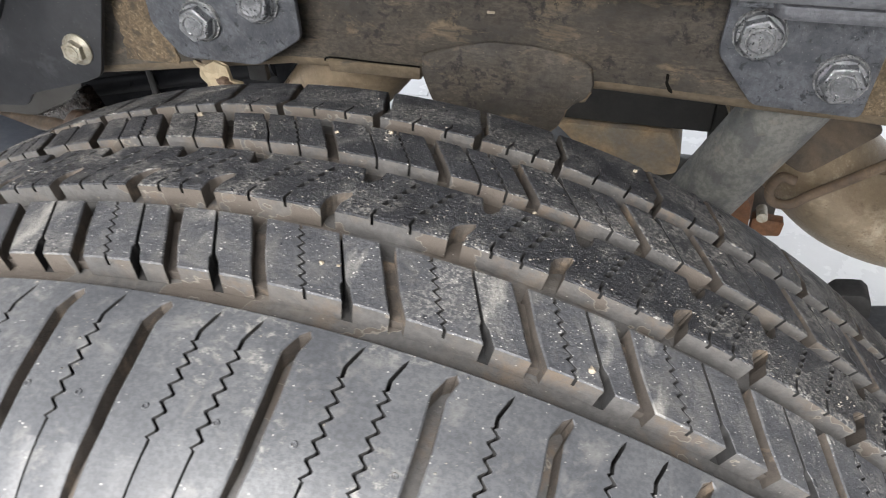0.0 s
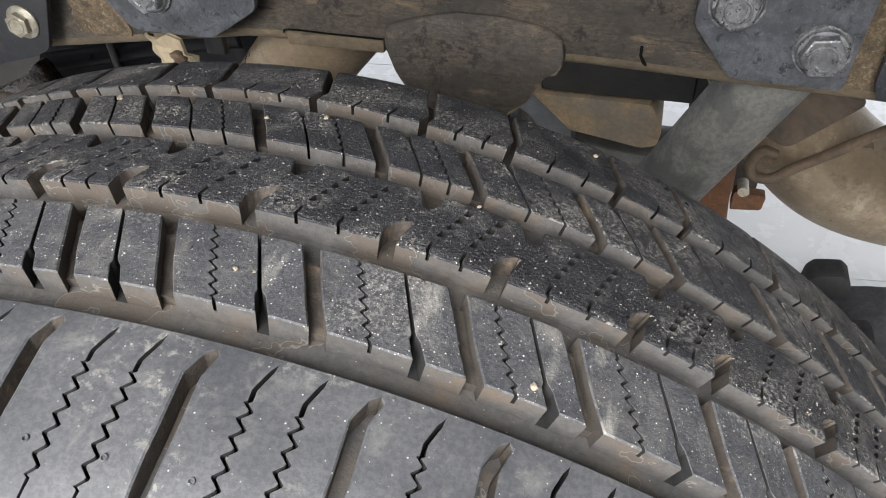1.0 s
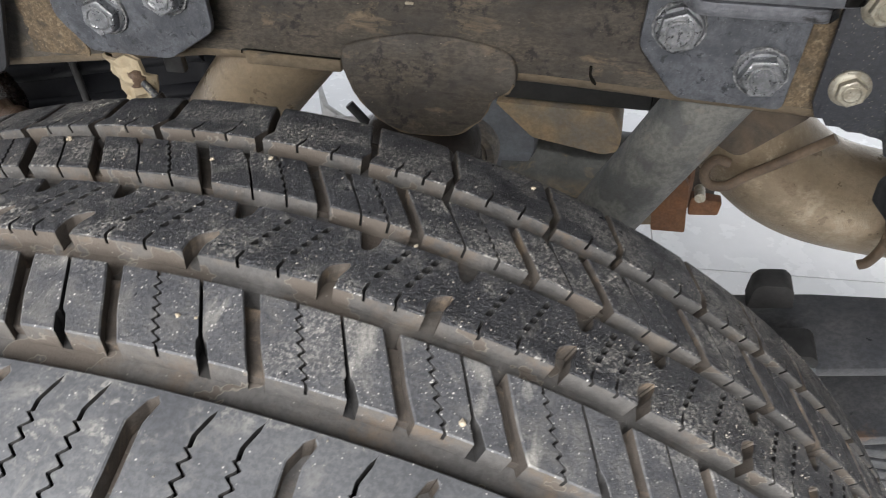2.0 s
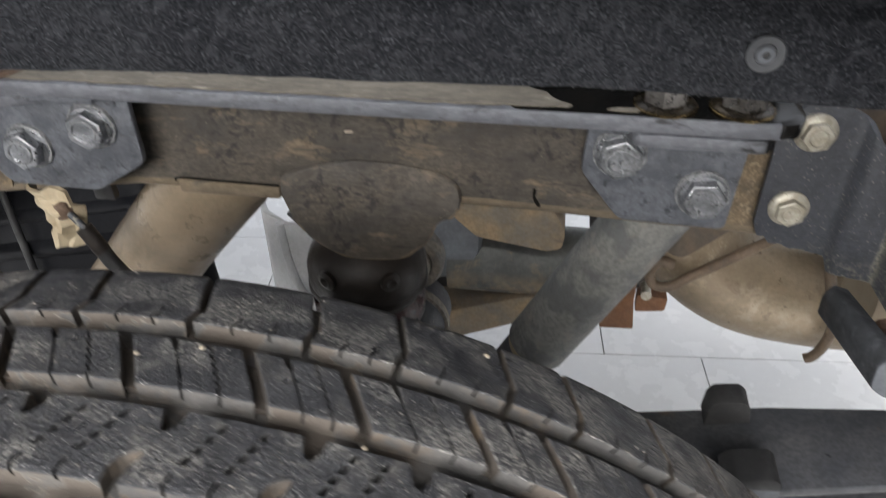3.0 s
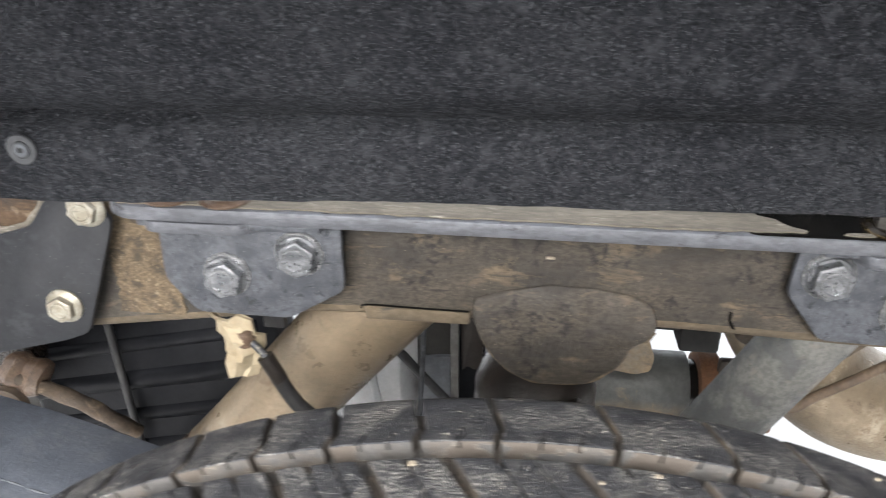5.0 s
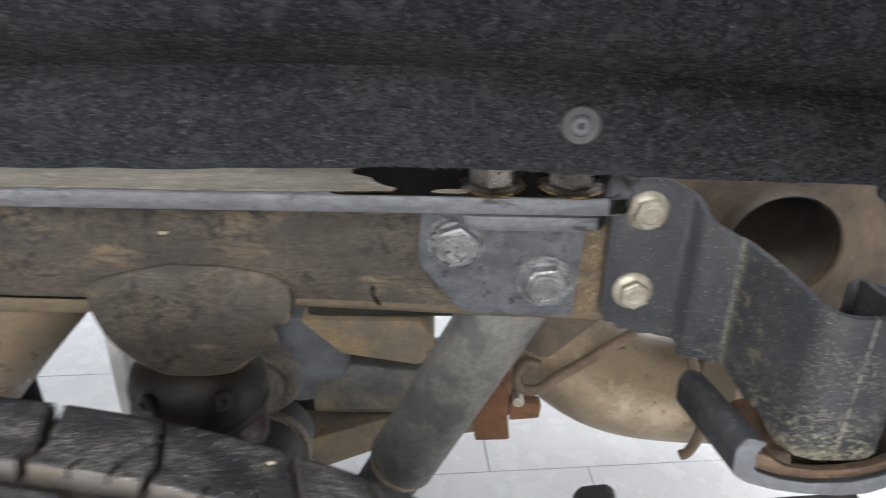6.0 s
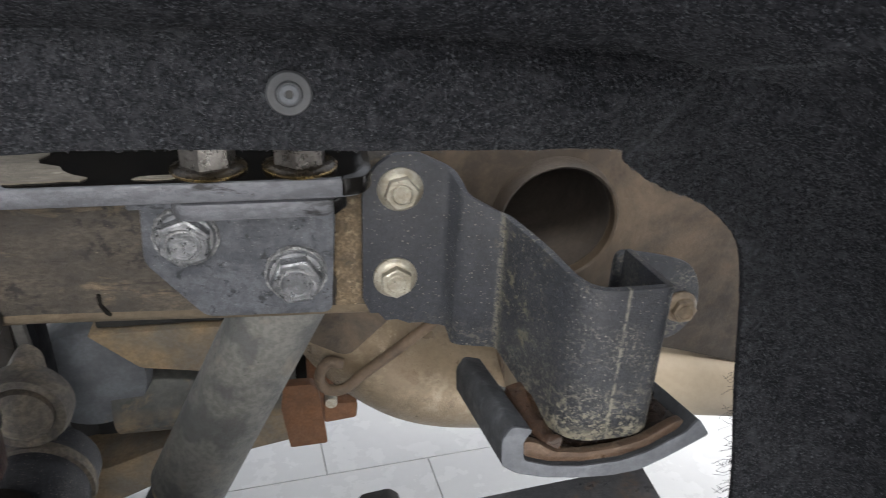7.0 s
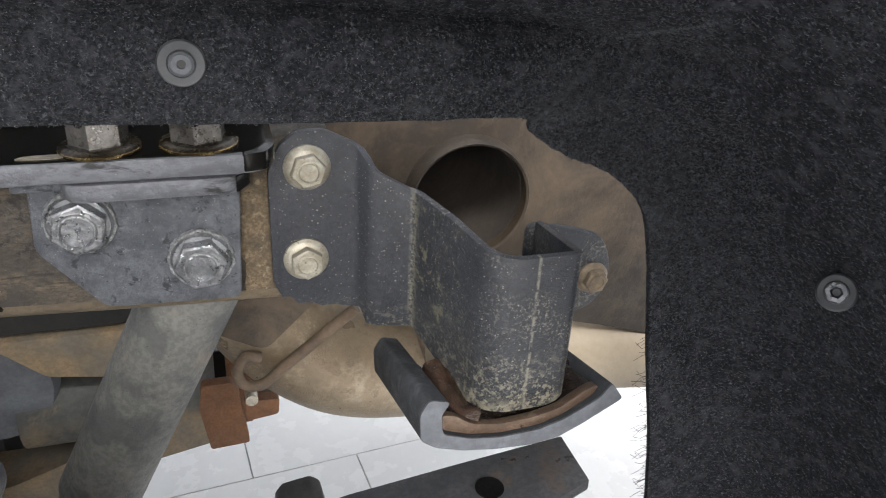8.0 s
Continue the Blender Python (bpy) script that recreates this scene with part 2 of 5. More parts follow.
FELT = surf("black_felt", (0.0230, 0.0242, 0.0285), (0.0430, 0.0448, 0.0505), 14, (0.36, 0.66), rough=1.0, rough_var=0.0, grain=640, grain_mix=0.8, bump=1.0, bump_scale=640,
            dust=(0.135, 0.142, 0.158), dust_scale=520, dust_cut=(0.55, 0.70), specks=[(260.0, 0.08, 0.03, (0.28, 0.27, 0.25)), (900.0, 0.26, 0.08, (0.21, 0.22, 0.24))], spec=0.05,
            streak=((0.062, 0.065, 0.073), 120.0, (1.0, 1.0, 1.0), (0.50, 0.76)))
FUZZ = surf("grey_fibre", (0.120, 0.125, 0.137), (0.040, 0.042, 0.047), 300, rough=0.9, bump=0.0, spec=0.1)
PIN = surf("grey_plastic_pin", (0.068, 0.072, 0.079), (0.046, 0.049, 0.054), 60, rough=0.55, grain=300, grain_mix=0.2, bump=0.1)
PAD = surf("grey_rubber_pad", (0.046, 0.050, 0.057), (0.024, 0.026, 0.029), 34, (0.40, 0.64), rough=0.7, grain=300, grain_mix=0.45, bump=0.5,
           dust=(0.095, 0.101, 0.110), dust_scale=70, dust_cut=(0.56, 0.72))
PAD_CUT = surf("cut_rubber_edge", (0.125, 0.134, 0.152), (0.085, 0.092, 0.105), 60, (0.40, 0.62), rough=0.65, grain=320, grain_mix=0.35, bump=0.35)
RUST = surf("oily_rust", (0.120, 0.078, 0.052), (0.055, 0.034, 0.023), 50, rough=0.40, grain=260, grain_mix=0.5, bump=0.8, dust=(0.21, 0.155, 0.110), dust_scale=60, dust_cut=(0.54, 0.70))
RUST_WELD = surf("brown_weld_rust", (0.062, 0.033, 0.019), (0.020, 0.012, 0.008), 160, (0.40, 0.60), rough=0.4, grain=420, grain_mix=0.6, bump=1.0, dust=(0.070, 0.040, 0.022), dust_scale=160, dust_cut=(0.58, 0.68))
# Wet rust, made darker still to colour in the foot plate's shaded gap.
RUST_OILY_GAP = surf("wet_and_gap_rust", (0.022, 0.013, 0.009), (0.007, 0.005, 0.004), 60, rough=0.25, grain=260, grain_mix=0.5, bump=0.9, spec=0.35)
MAROON = surf("dark_red_rubber", (0.050, 0.012, 0.011), (0.022, 0.008, 0.008), 30, rough=0.32, grain=260, grain_mix=0.5, bump=0.5, spec=0.4)
PIPE_RUST = surf("dusty_brown_pipe", (0.085, 0.060, 0.040), (0.035, 0.026, 0.019), 36, (0.40, 0.62), rough=0.75, grain=300, grain_mix=0.5, bump=0.7, dust=(0.170, 0.125, 0.080), dust_scale=60, dust_cut=(0.56, 0.70))
RUST_ORANGE = surf("orange_rust", (0.195, 0.092, 0.045), (0.125, 0.062, 0.034), 40, rough=0.85, grain=300, grain_mix=0.4, bump=0.6)
TAN = surf("dusty_exhaust_steel", (0.2650, 0.2060, 0.1380), (0.1700, 0.1300, 0.0860), 12, rough=0.36, metal=0.4, grain=240, grain_mix=0.25, bump=0.45, bump_scale=420, stretch=(0.7, 1, 1),
           dust=(0.120, 0.084, 0.052), dust_scale=38, dust_cut=(0.56, 0.68), specks=[(300.0, 0.22, 0.10, (0.13, 0.085, 0.048))], wear=((0.36, 0.305, 0.225), 10.0, (0.46, 0.66), 60.0, (0.50, 0.66)))
TAN_SHEET = surf("dusty_body_sheet", (0.0385, 0.0272, 0.0178), (0.0223, 0.0178, 0.0138), 18, rough=0.6, grain=260, grain_mix=0.35, bump=0.5, bump_scale=380,
                 dust=(0.105, 0.076, 0.049), dust_scale=13, dust_cut=(0.46, 0.72), streak=((0.022, 0.016, 0.011), 50.0, (1.0, 1.0, 0.4), (0.60, 0.70)))
CREAM = surf("cream_sill_paint", (0.37, 0.305, 0.222), (0.32, 0.262, 0.188), 10, rough=0.5, grain=200, grain_mix=0.12, bump=0.2, dust=(0.34, 0.275, 0.195), dust_scale=40, dust_cut=(0.60, 0.74))
SHEET_ORANGE = surf("orange_dusted_sheet", (0.105, 0.066, 0.038), (0.028, 0.021, 0.016), 46, (0.44, 0.58), rough=0.8, grain=260, grain_mix=0.4, bump=0.6, stretch=(0.6, 1, 1),
                    dust=(0.21, 0.160, 0.108), dust_scale=60, dust_cut=(0.58, 0.68))
CUP = surf("dark_oily_steel_cup", (0.020, 0.0155, 0.0125), (0.012, 0.010, 0.009), 26, rough=0.45, grain=240, grain_mix=0.4, bump=0.5, dust=(0.040, 0.031, 0.024), dust_scale=30, dust_cut=(0.58, 0.74), spec=0.3)
PIPE_IN = surf("sooty_pipe_bore", (0.0484, 0.0396, 0.0330), (0.0748, 0.0594, 0.0462), 20, rough=0.9, bump=0.3)
SHOCK = surf("dusty_shock_tube", (0.180, 0.180, 0.168), (0.104, 0.109, 0.109), 26, (0.46, 0.56), rough=0.6, metal=0.15, grain=240, grain_mix=0.5, bump=0.6, bump_scale=420,
             dust=(0.235, 0.212, 0.178), dust_scale=18, dust_cut=(0.54, 0.66), specks=[(420.0, 0.20, 0.14, (0.045, 0.045, 0.045))],
             wear=((0.075, 0.081, 0.082), 16.0, (0.52, 0.62), 120.0, (0.48, 0.58)))
UNDER_GREY = surf("bluish_grey_underbody", (0.1201, 0.1292, 0.1438), (0.0728, 0.0783, 0.0874), 20, (0.42, 0.62), rough=0.6, grain=200, grain_mix=0.35, bump=0.4,
                  dust=(0.1950, 0.1534, 0.0975), dust_scale=14, dust_cut=(0.60, 0.72))
UNDER_TAN = surf("tan_underbody", (0.275, 0.200, 0.116), (0.160, 0.142, 0.118), 14, (0.42, 0.62), rough=0.75, grain=200, grain_mix=0.4, bump=0.4, dust=(0.1162, 0.0968, 0.0775), dust_scale=26, dust_cut=(0.60, 0.70))
UNDER_DARK = surf("dark_dusty_casting", (0.120, 0.110, 0.100), (0.310, 0.258, 0.190), 26, (0.44, 0.66), rough=0.65, grain=220, grain_mix=0.5, bump=0.7)
BLACK_PLASTIC = surf("black_tank_plastic", (0.006, 0.0064, 0.008), (0.012, 0.0125, 0.0145), 14, rough=0.40, grain=200, grain_mix=0.3, bump=0.2, spec=0.08)
BLACK_RUBBER = surf("black_hose_rubber", (0.016, 0.016, 0.017), (0.03, 0.03, 0.03), 30, rough=0.6, grain=400, bump=0.2)
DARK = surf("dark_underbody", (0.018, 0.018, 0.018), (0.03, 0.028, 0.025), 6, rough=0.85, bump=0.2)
ARM = surf("grey_spring_paint", (0.080, 0.090, 0.110), (0.055, 0.062, 0.077), 16, (0.38, 0.64), rough=0.5, grain=240, grain_mix=0.25, bump=0.4, bump_scale=420,
           dust=(0.105, 0.110, 0.118), dust_scale=24, dust_cut=(0.54, 0.78), wear=((0.125, 0.130, 0.136), 18.0, (0.50, 0.66), 260.0, (0.50, 0.66)), streak=((0.042, 0.047, 0.058), 22.0, (1.0, 0.5, 1.0), (0.56, 0.70)))
SCRATCH = surf("scuffed_grey_paint", (0.120, 0.127, 0.139), (0.085, 0.092, 0.105), 120, rough=0.9, rough_var=0.05, spec=0.1, grain=400, grain_mix=0.3, bump=0.3)
ROD = surf("brown_rod", (0.135, 0.095, 0.062), (0.075, 0.052, 0.035), 40, rough=0.7, grain=260, grain_mix=0.4, bump=0.5, dust=(0.24, 0.18, 0.115), dust_scale=50, dust_cut=(0.58, 0.68))
LEAF = surf("black_spring_leaf", (0.0420, 0.0450, 0.0520), (0.0880, 0.0890, 0.0930), 26, (0.40, 0.66), rough=0.42, grain=300, grain_mix=0.5, bump=0.3,
            dust=(0.13, 0.075, 0.04), dust_scale=24, dust_cut=(0.60, 0.72),
            wear=((0.085, 0.052, 0.030), 46.0, (0.50, 0.66), 300.0, (0.42, 0.62)), wear_x=(0.396, 0.420))
TAPE = surf("yellowed_tape", (0.3900, 0.3276, 0.2262), (0.3120, 0.2496, 0.1599), 60, rough=0.8, grain=300, grain_mix=0.25, bump=0.7)
TILE = surf("white_floor_tile", (0.84, 0.838, 0.832), (0.81, 0.808, 0.802), 6, rough=0.25, grain=60, grain_mix=0.03, bump=0.03,
            dust=(0.66, 0.65, 0.63), dust_scale=34, dust_cut=(0.74, 0.84))
GROUT = surf("grey_tile_joint", (0.42, 0.41, 0.40), (0.50, 0.49, 0.48), 20, rough=0.9, bump=0.3)
GRAIN = surf("road_grit", (0.3060, 0.2848, 0.2465), (0.1360, 0.1275, 0.1148), 700, (0.42, 0.58), rough=0.9, grain=900, bump=0.0)
STONE = surf("pale_pebble", (0.27, 0.23, 0.17), (0.38, 0.335, 0.27), 300, rough=0.9, grain=900, bump=0.6)
PIPE_GREY = surf("dull_grey_dusty_steel", (0.110, 0.106, 0.100), (0.060, 0.055, 0.050), 40, rough=0.6, grain=260, grain_mix=0.4, bump=0.4, dust=(0.16, 0.14, 0.115), dust_scale=40, dust_cut=(0.58, 0.72))
SHELL = surf("pale_grey_plastic", (0.52, 0.525, 0.53), (0.40, 0.405, 0.41), 14, rough=0.5, grain=200, grain_mix=0.15, bump=0.15, dust=(0.34, 0.33, 0.31), dust_scale=20, dust_cut=(0.54, 0.72))
TUBE_GREY = surf("dusty_green_grey_tube", (0.085, 0.088, 0.084), (0.050, 0.052, 0.050), 22, (0.42, 0.62), rough=0.6, grain=200, grain_mix=0.35, bump=0.4, dust=(0.20, 0.148, 0.088), dust_scale=16, dust_cut=(0.54, 0.68),
                 bands=[("Z", 0.215, 0.045, (0.26, 0.185, 0.102), 16.0, (0.38, 0.58))])
ALLOY = surf("dull_wheel_alloy", (0.30, 0.30, 0.31), (0.25, 0.25, 0.26), 20, rough=0.4, metal=0.8, bump=0.1)


# ---------------------------------------------------------------- mesh helpers
def mesh_of(name, bm, *mats, smooth=True):
    me = bpy.data.meshes.new(name)
    bmesh.ops.recalc_face_normals(bm, faces=bm.faces)
    bm.to_mesh(me)
    bm.free()
    for m in mats:
        me.materials.append(m)
    if smooth:
        for p in me.polygons:
            p.use_smooth = True
        me.set_sharp_from_angle(angle=radians(38))
    return me


def part(name, bm, mat, parent=None, label="", smooth=True):
    """Links a bmesh as one mesh object, under a thing or a part."""
    mats = mat if isinstance(mat, (list, tuple)) else (mat,)
    ob = new(name, mesh_of(name, bm, *mats, smooth=smooth))
    if parent is not None:
        ob.parent = parent
    return tagged(ob, label)


def thing(name, label, category, group="", at=(0, 0, 0)):
    ob = new(name)
    ob.location = at
    ob.empty_display_size = 0.02
    return tagged(ob, label, category, group)


def bevelled(bm, width, segments=2, angle=30):
    edges = [e for e in bm.edges if len(e.link_faces) == 2 and e.calc_face_angle(0) > radians(angle)]
    bmesh.ops.bevel(bm, geom=edges, offset=width, segments=segments, profile=0.5, affect="EDGES", clamp_overlap=True)
    return bm


def prism(outline, y0, y1, bevel=0.0):
    """A plate: an outline in x and z, from y0 to y1."""
    bm = bmesh.new()
    front = [bm.verts.new((x, y0, z)) for x, z in outline]
    back = [bm.verts.new((x, y1, z)) for x, z in outline]
    bm.faces.new(front), bm.faces.new(back[::-1])
    n = len(outline)
    for i in range(n):
        bm.faces.new((front[i], front[(i + 1) % n], back[(i + 1) % n], back[i]))
    bmesh.ops.recalc_face_normals(bm, faces=bm.faces)
    return bevelled(bm, bevel) if bevel else bm


def slab(outline, z0, z1, bevel=0.0):
    """A plate: an outline in x and y, from z0 to z1."""
    bm = prism([(x, y) for x, y in outline], z0, z1, bevel)
    for v in bm.verts:
        v.co = (v.co.x, v.co.z, v.co.y)
    bmesh.ops.reverse_faces(bm, faces=bm.faces)
    return bm


def box(x0, x1, y0, y1, z0, z1, bevel=0.002):
    return prism([(x0, z0), (x1, z0), (x1, z1), (x0, z1)], y0, y1, bevel)


def rounded(points, r, n=5):
    """An outline with its corners rounded."""
    out = []
    k = len(points)
    for i in range(k):
        p, a, b = (Vector(points[j]) for j in (i, i - 1, (i + 1) % k))
        ra = min(r, (a - p).length * 0.45, (b - p).length * 0.45)
        s, e = p + (a - p).normalized() * ra, p + (b - p).normalized() * ra
        for j in range(n + 1):
            u = j / n
            out.append(tuple((1 - u) ** 2 * s + 2 * u * (1 - u) * p + u * u * e))
    return out


def smooth_path(points, n=8):
    """A Catmull-Rom curve through the points."""
    ps = [Vector(p) for p in points]
    ps = [2 * ps[0] - ps[1]] + ps + [2 * ps[-1] - ps[-2]]
    out = []
    for i in range(1, len(ps) - 2):
        a, b, c, d = ps[i - 1:i + 3]
        for j in range(n):
            u = j / n
            out.append(0.5 * (2 * b + (c - a) * u + (2 * a - 5 * b + 4 * c - d) * u * u + (3 * b - a - 3 * c + d) * u ** 3))
    out.append(ps[-2])
    return out


def tube(points, radius, segments=16, bm=None, caps=True, ridges=0.0, ridge_len=0.004):
    """A round tube along a path; radius may be a function of the way along it, 0 to 1."""
    bm = bm or bmesh.new()
    ps = [Vector(p) for p in points]
    rings, side = [], None
    for i, p in enumerate(ps):
        d = (ps[min(i + 1, len(ps) - 1)] - ps[max(i - 1, 0)]).normalized()
        if side is None:
            side = d.orthogonal().normalized()
        side = (side - d * side.dot(d)).normalized()
        up = d.cross(side)
        r = radius(i / (len(ps) - 1)) if callable(radius) else radius
        rings.append([bm.verts.new(p + (side * math.cos(a) + up * math.sin(a)) * r) for a in (2 * math.pi * j / segments for j in range(segments))])
    for a, b in zip(rings, rings[1:]):
        for j in range(segments):
            bm.faces.new((a[j], a[(j + 1) % segments], b[(j + 1) % segments], b[j]))
    if caps:
        bm.faces.new(rings[0][::-1]), bm.faces.new(rings[-1])
    return bm


def lathe(profile, segments, centre=(0, 0, 0), axis="z", bm=None, closed=False):
    """Turns a profile of (radius, height) about an axis."""
    bm = bm or bmesh.new()
    rings = []
    for r, h in profile:
        ring = []
        for j in range(segments):
            a = 2 * math.pi * j / segments
            u, v = r * math.cos(a), r * math.sin(a)
            p = {"z": (u, v, h), "y": (u, h, v), "x": (h, u, v)}[axis]
            ring.append(bm.verts.new(Vector(p) + Vector(centre)))
        rings.append(ring)
    pairs = list(zip(rings, rings[1:])) + ([(rings[-1], rings[0])] if closed else [])
    for a, b in pairs:
        for j in range(segments):
            bm.faces.new((a[j], a[(j + 1) % segments], b[(j + 1) % segments], b[j]))
    if not closed:
        bm.faces.new(rings[0][::-1]), bm.faces.new(rings[-1])
    return bm


def bolt_mesh(flange, flats, height, axis="y", turn=0.0, dish=True):
    """A flanged hexagon bolt head that faces -y (or +z), its seat at the origin."""
    bm = lathe([(flange * 0.99, 0), (flange, 0.0006), (flange, 0.0018), (flange * 0.93, 0.0026), (flats * 0.60, 0.0042), (flats * 0.5, 0.0043)], 32, axis="z")
    r = flats / math.sqrt(3)
    h0, h1 = 0.0035, height
    c = flats * 0.05
    lo, mid, top = [], [], []
    for j in range(6):
        a = math.pi / 3 * j + turn
        u, v = math.cos(a), math.sin(a)
        lo.append(bm.verts.new((u * r, v * r, h0)))
        mid.append(bm.verts.new((u * r, v * r, h1 - c * 0.7)))
        top.append(bm.verts.new((u * (r - c), v * (r - c), h1)))
    for a, b in ((lo, mid), (mid, top)):
        for j in range(6):
            bm.faces.new((a[j], a[(j + 1) % 6], b[(j + 1) % 6], b[j]))
    bm.faces.new(top)
    if dish:
        rim = flats * 0.37
        lathe([(rim, h1 - 0.0005), (rim, h1 + 0.0007), (rim * 0.88, h1 + 0.0009), (rim * 0.80, h1 + 0.0002), (rim * 0.4, h1 + 0.0001)], 28, axis="z", bm=bm)
    if axis == "y":
        for v in bm.verts:
            x, y, z = v.co
            v.co = (x, -z, y)
    return bm


def crust_ring(r):
    """A rough ring of corrosion round the edge of a bolt's flange, facing -y."""
    bm = lathe([(r * 0.94, 0.0022), (r * 0.96, 0.0029), (r * 1.01, 0.0024), (r * 1.02, 0.0)], 56, axis="z", closed=True)
    for v in bm.verts:
        k = noise.noise(v.co * 420)
        v.co.x *= 1 + 0.07 * k
        v.co.y *= 1 + 0.07 * k
        v.co.z += 0.0009 * noise.noise(v.co * 900)
        v.co = (v.co.x, -v.co.z, v.co.y)
    return bm


def bolt(parent, at, flange, flats, height, mat, turn=0.0, axis="y", label="", dish=True):
    ob = part("bolt", bolt_mesh(flange, flats, height, axis, turn, dish), mat, parent, label)
    ob.location = Vector(at) - parent.location
    if mat is BOLT and axis == "y":
        part("corroded_ring", crust_ring(flange), CRUST, ob, "whitish corroded edge")
        top = crust_ring(flats * 0.37)
        for v in top.verts:
            v.co.y = v.co.y * 0.5 - height + 0.0004
        part("corroded_ring", top, CRUST, ob, "whitish corroded edge")
    return ob


# ---------------------------------------------------------------- tyre
RIM_R = 0.360          # outer radius on the crown
CROWN = 0.205          # the crown's middle
DEPTH = 0.0078


FAR_DROP = ((0, 0.055, 0.07, 0.085, 0.0955, 0.0985, 0.1005), (0, 0.0049, 0.0075, 0.0105, 0.0126, 0.0142, 0.0180))
NEAR_DROP = ((0, 0.055, 0.07, 0.080, 0.087, 0.094, 0.10, 0.107, 0.112, 0.116, 0.126), (0, 0.0049, 0.0078, 0.0108, 0.0140, 0.0185, 0.0232, 0.0295, 0.0348, 0.0400, 0.0540))


@functools.lru_cache(None)
def crown(w):
    """The tyre's radius across its width, flat in the middle and rounded off at the shoulders."""
    d = w - CROWN
    if d > 0:
        return RIM_R - float(np.interp(d, *FAR_DROP))
    return RIM_R - sum(float(np.interp(-d + 0.002 * k, *NEAR_DROP)) for k in range(-3, 4)) / 7


def depth(w):
    return DEPTH if w > 0.128 else 0.0012 + (DEPTH - 0.0012) * max(0.0, (w - 0.090) / 0.038)


def at_tread(s, w, drop):
    r, a = crown(w) - drop, s / RIM_R
    return (r * math.sin(a), w - CROWN, r * math.cos(a))


def line(*pts):
    """A piecewise straight function of w."""
    pts = sorted(pts)
    xs, ys = [p[0] for p in pts], [p[1] for p in pts]
    return lambda w: float(np.interp(w, xs, ys))


def zigzag(w, step, size, lo, hi):
    if not lo <= w <= hi:
        return 0.0
    k = (w - lo) / step
    return size * (1 - 4 * abs(k - math.floor(k) - 0.5))


def block(bm, left, right, w0, w1, step, sides):
    """A piece of tread between two cuts, left(w) and right(w), with chamfered edges and walls down into the grooves; sides
    holds for each cut its half width and the material of its wall."""
    c = 0.0005
    n = max(2, round((w1 - w0) / step))
    ws = [w0] + [w0 + c] + [w0 + (w1 - w0) * i / n for i in range(1, n)] + [w1 - c, w1]
    rows = []
    for i, w in enumerate(ws):
        end = i in (0, len(ws) - 1)
        a, b = left(w), right(w)
        if b - a < 0.0012:
            b = a + 0.0012
        low = c if end else 0.0
        ca, cb = (min(c, max(0.00004, 0.45 * gap(w))) * (0.45 if kind == 2 else 1.0) for gap, kind in sides)
        cols = [(a, depth(w)), (a, ca * 0.9 + low * 0.3), (a + ca, low), ((a + b) / 2, low), (b - cb, low), (b, cb * 0.9 + low * 0.3), (b, depth(w))]
        rows.append([bm.verts.new(at_tread(s, w, d)) for s, d in cols])
    for r, q in zip(rows, rows[1:]):
        for j in range(6):
            f = bm.faces.new((r[j], r[j + 1], q[j + 1], q[j]))
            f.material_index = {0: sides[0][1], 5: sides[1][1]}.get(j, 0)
    for r in (rows[0], rows[-1]):
        bm.faces.new(r).material_index = 1
    return rows


def between(cut, gap):
    return (lambda w: cut(w) - gap(w)), (lambda w: cut(w) + gap(w))


def rib_pieces(bm, w0, w1, pitch, edge, gap, sipes, step, nick=0.35, tie=0.0):
    """One block of a rib: from groove to groove, cut by its sipes, which nick its end walls only near the top; tie is the
    share of the groove's depth at which a raised floor joins this block to the next."""
    lefts = [lambda w: edge(w) + gap(w)]
    rights, kinds = [], [(gap, 3)]
    for cut, half in sipes:
        rights.append(lambda w, cut=cut, half=half: cut(w) - half(w))
        lefts.append(lambda w, cut=cut, half=half: cut(w) + half(w))
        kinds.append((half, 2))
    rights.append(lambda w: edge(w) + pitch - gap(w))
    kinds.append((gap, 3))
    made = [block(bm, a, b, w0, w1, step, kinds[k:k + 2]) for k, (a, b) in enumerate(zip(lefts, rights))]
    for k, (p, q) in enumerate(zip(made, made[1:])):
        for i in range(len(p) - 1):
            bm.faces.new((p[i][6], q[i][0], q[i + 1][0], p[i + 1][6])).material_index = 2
        for row, w in ((0, w0), (-1, w1)):
            if lefts[k + 1](w) - rights[k](w) > 0.0016:
                continue
            a, b = (bm.verts.new(at_tread(s, w, depth(w) * nick)) for s in (rights[k](w), lefts[k + 1](w)))
            bm.faces.new((p[row][6], q[row][0], b, a)).material_index = 1
    if tie:
        rows = []
        n = 10
        for i in range(n + 1):
            w = w0 + 0.0022 + (w1 - w0 - 0.0044) * i / n
            rows.append([bm.verts.new(at_tread(s, w, depth(w) * d)) for s in (edge(w) - gap(w), edge(w) + gap(w)) for d in (1.0, tie)])
        for r, q in zip(rows, rows[1:]):
            bm.faces.new((r[1], r[3], q[3], q[1])).material_index = 3
        for r in (rows[0], rows[-1]):
            bm.faces.new((r[0], r[2], r[3], r[1])).material_index = 3


LONG, MIDDLE, SHORT = 0.0415, 0.0326, 0.0286


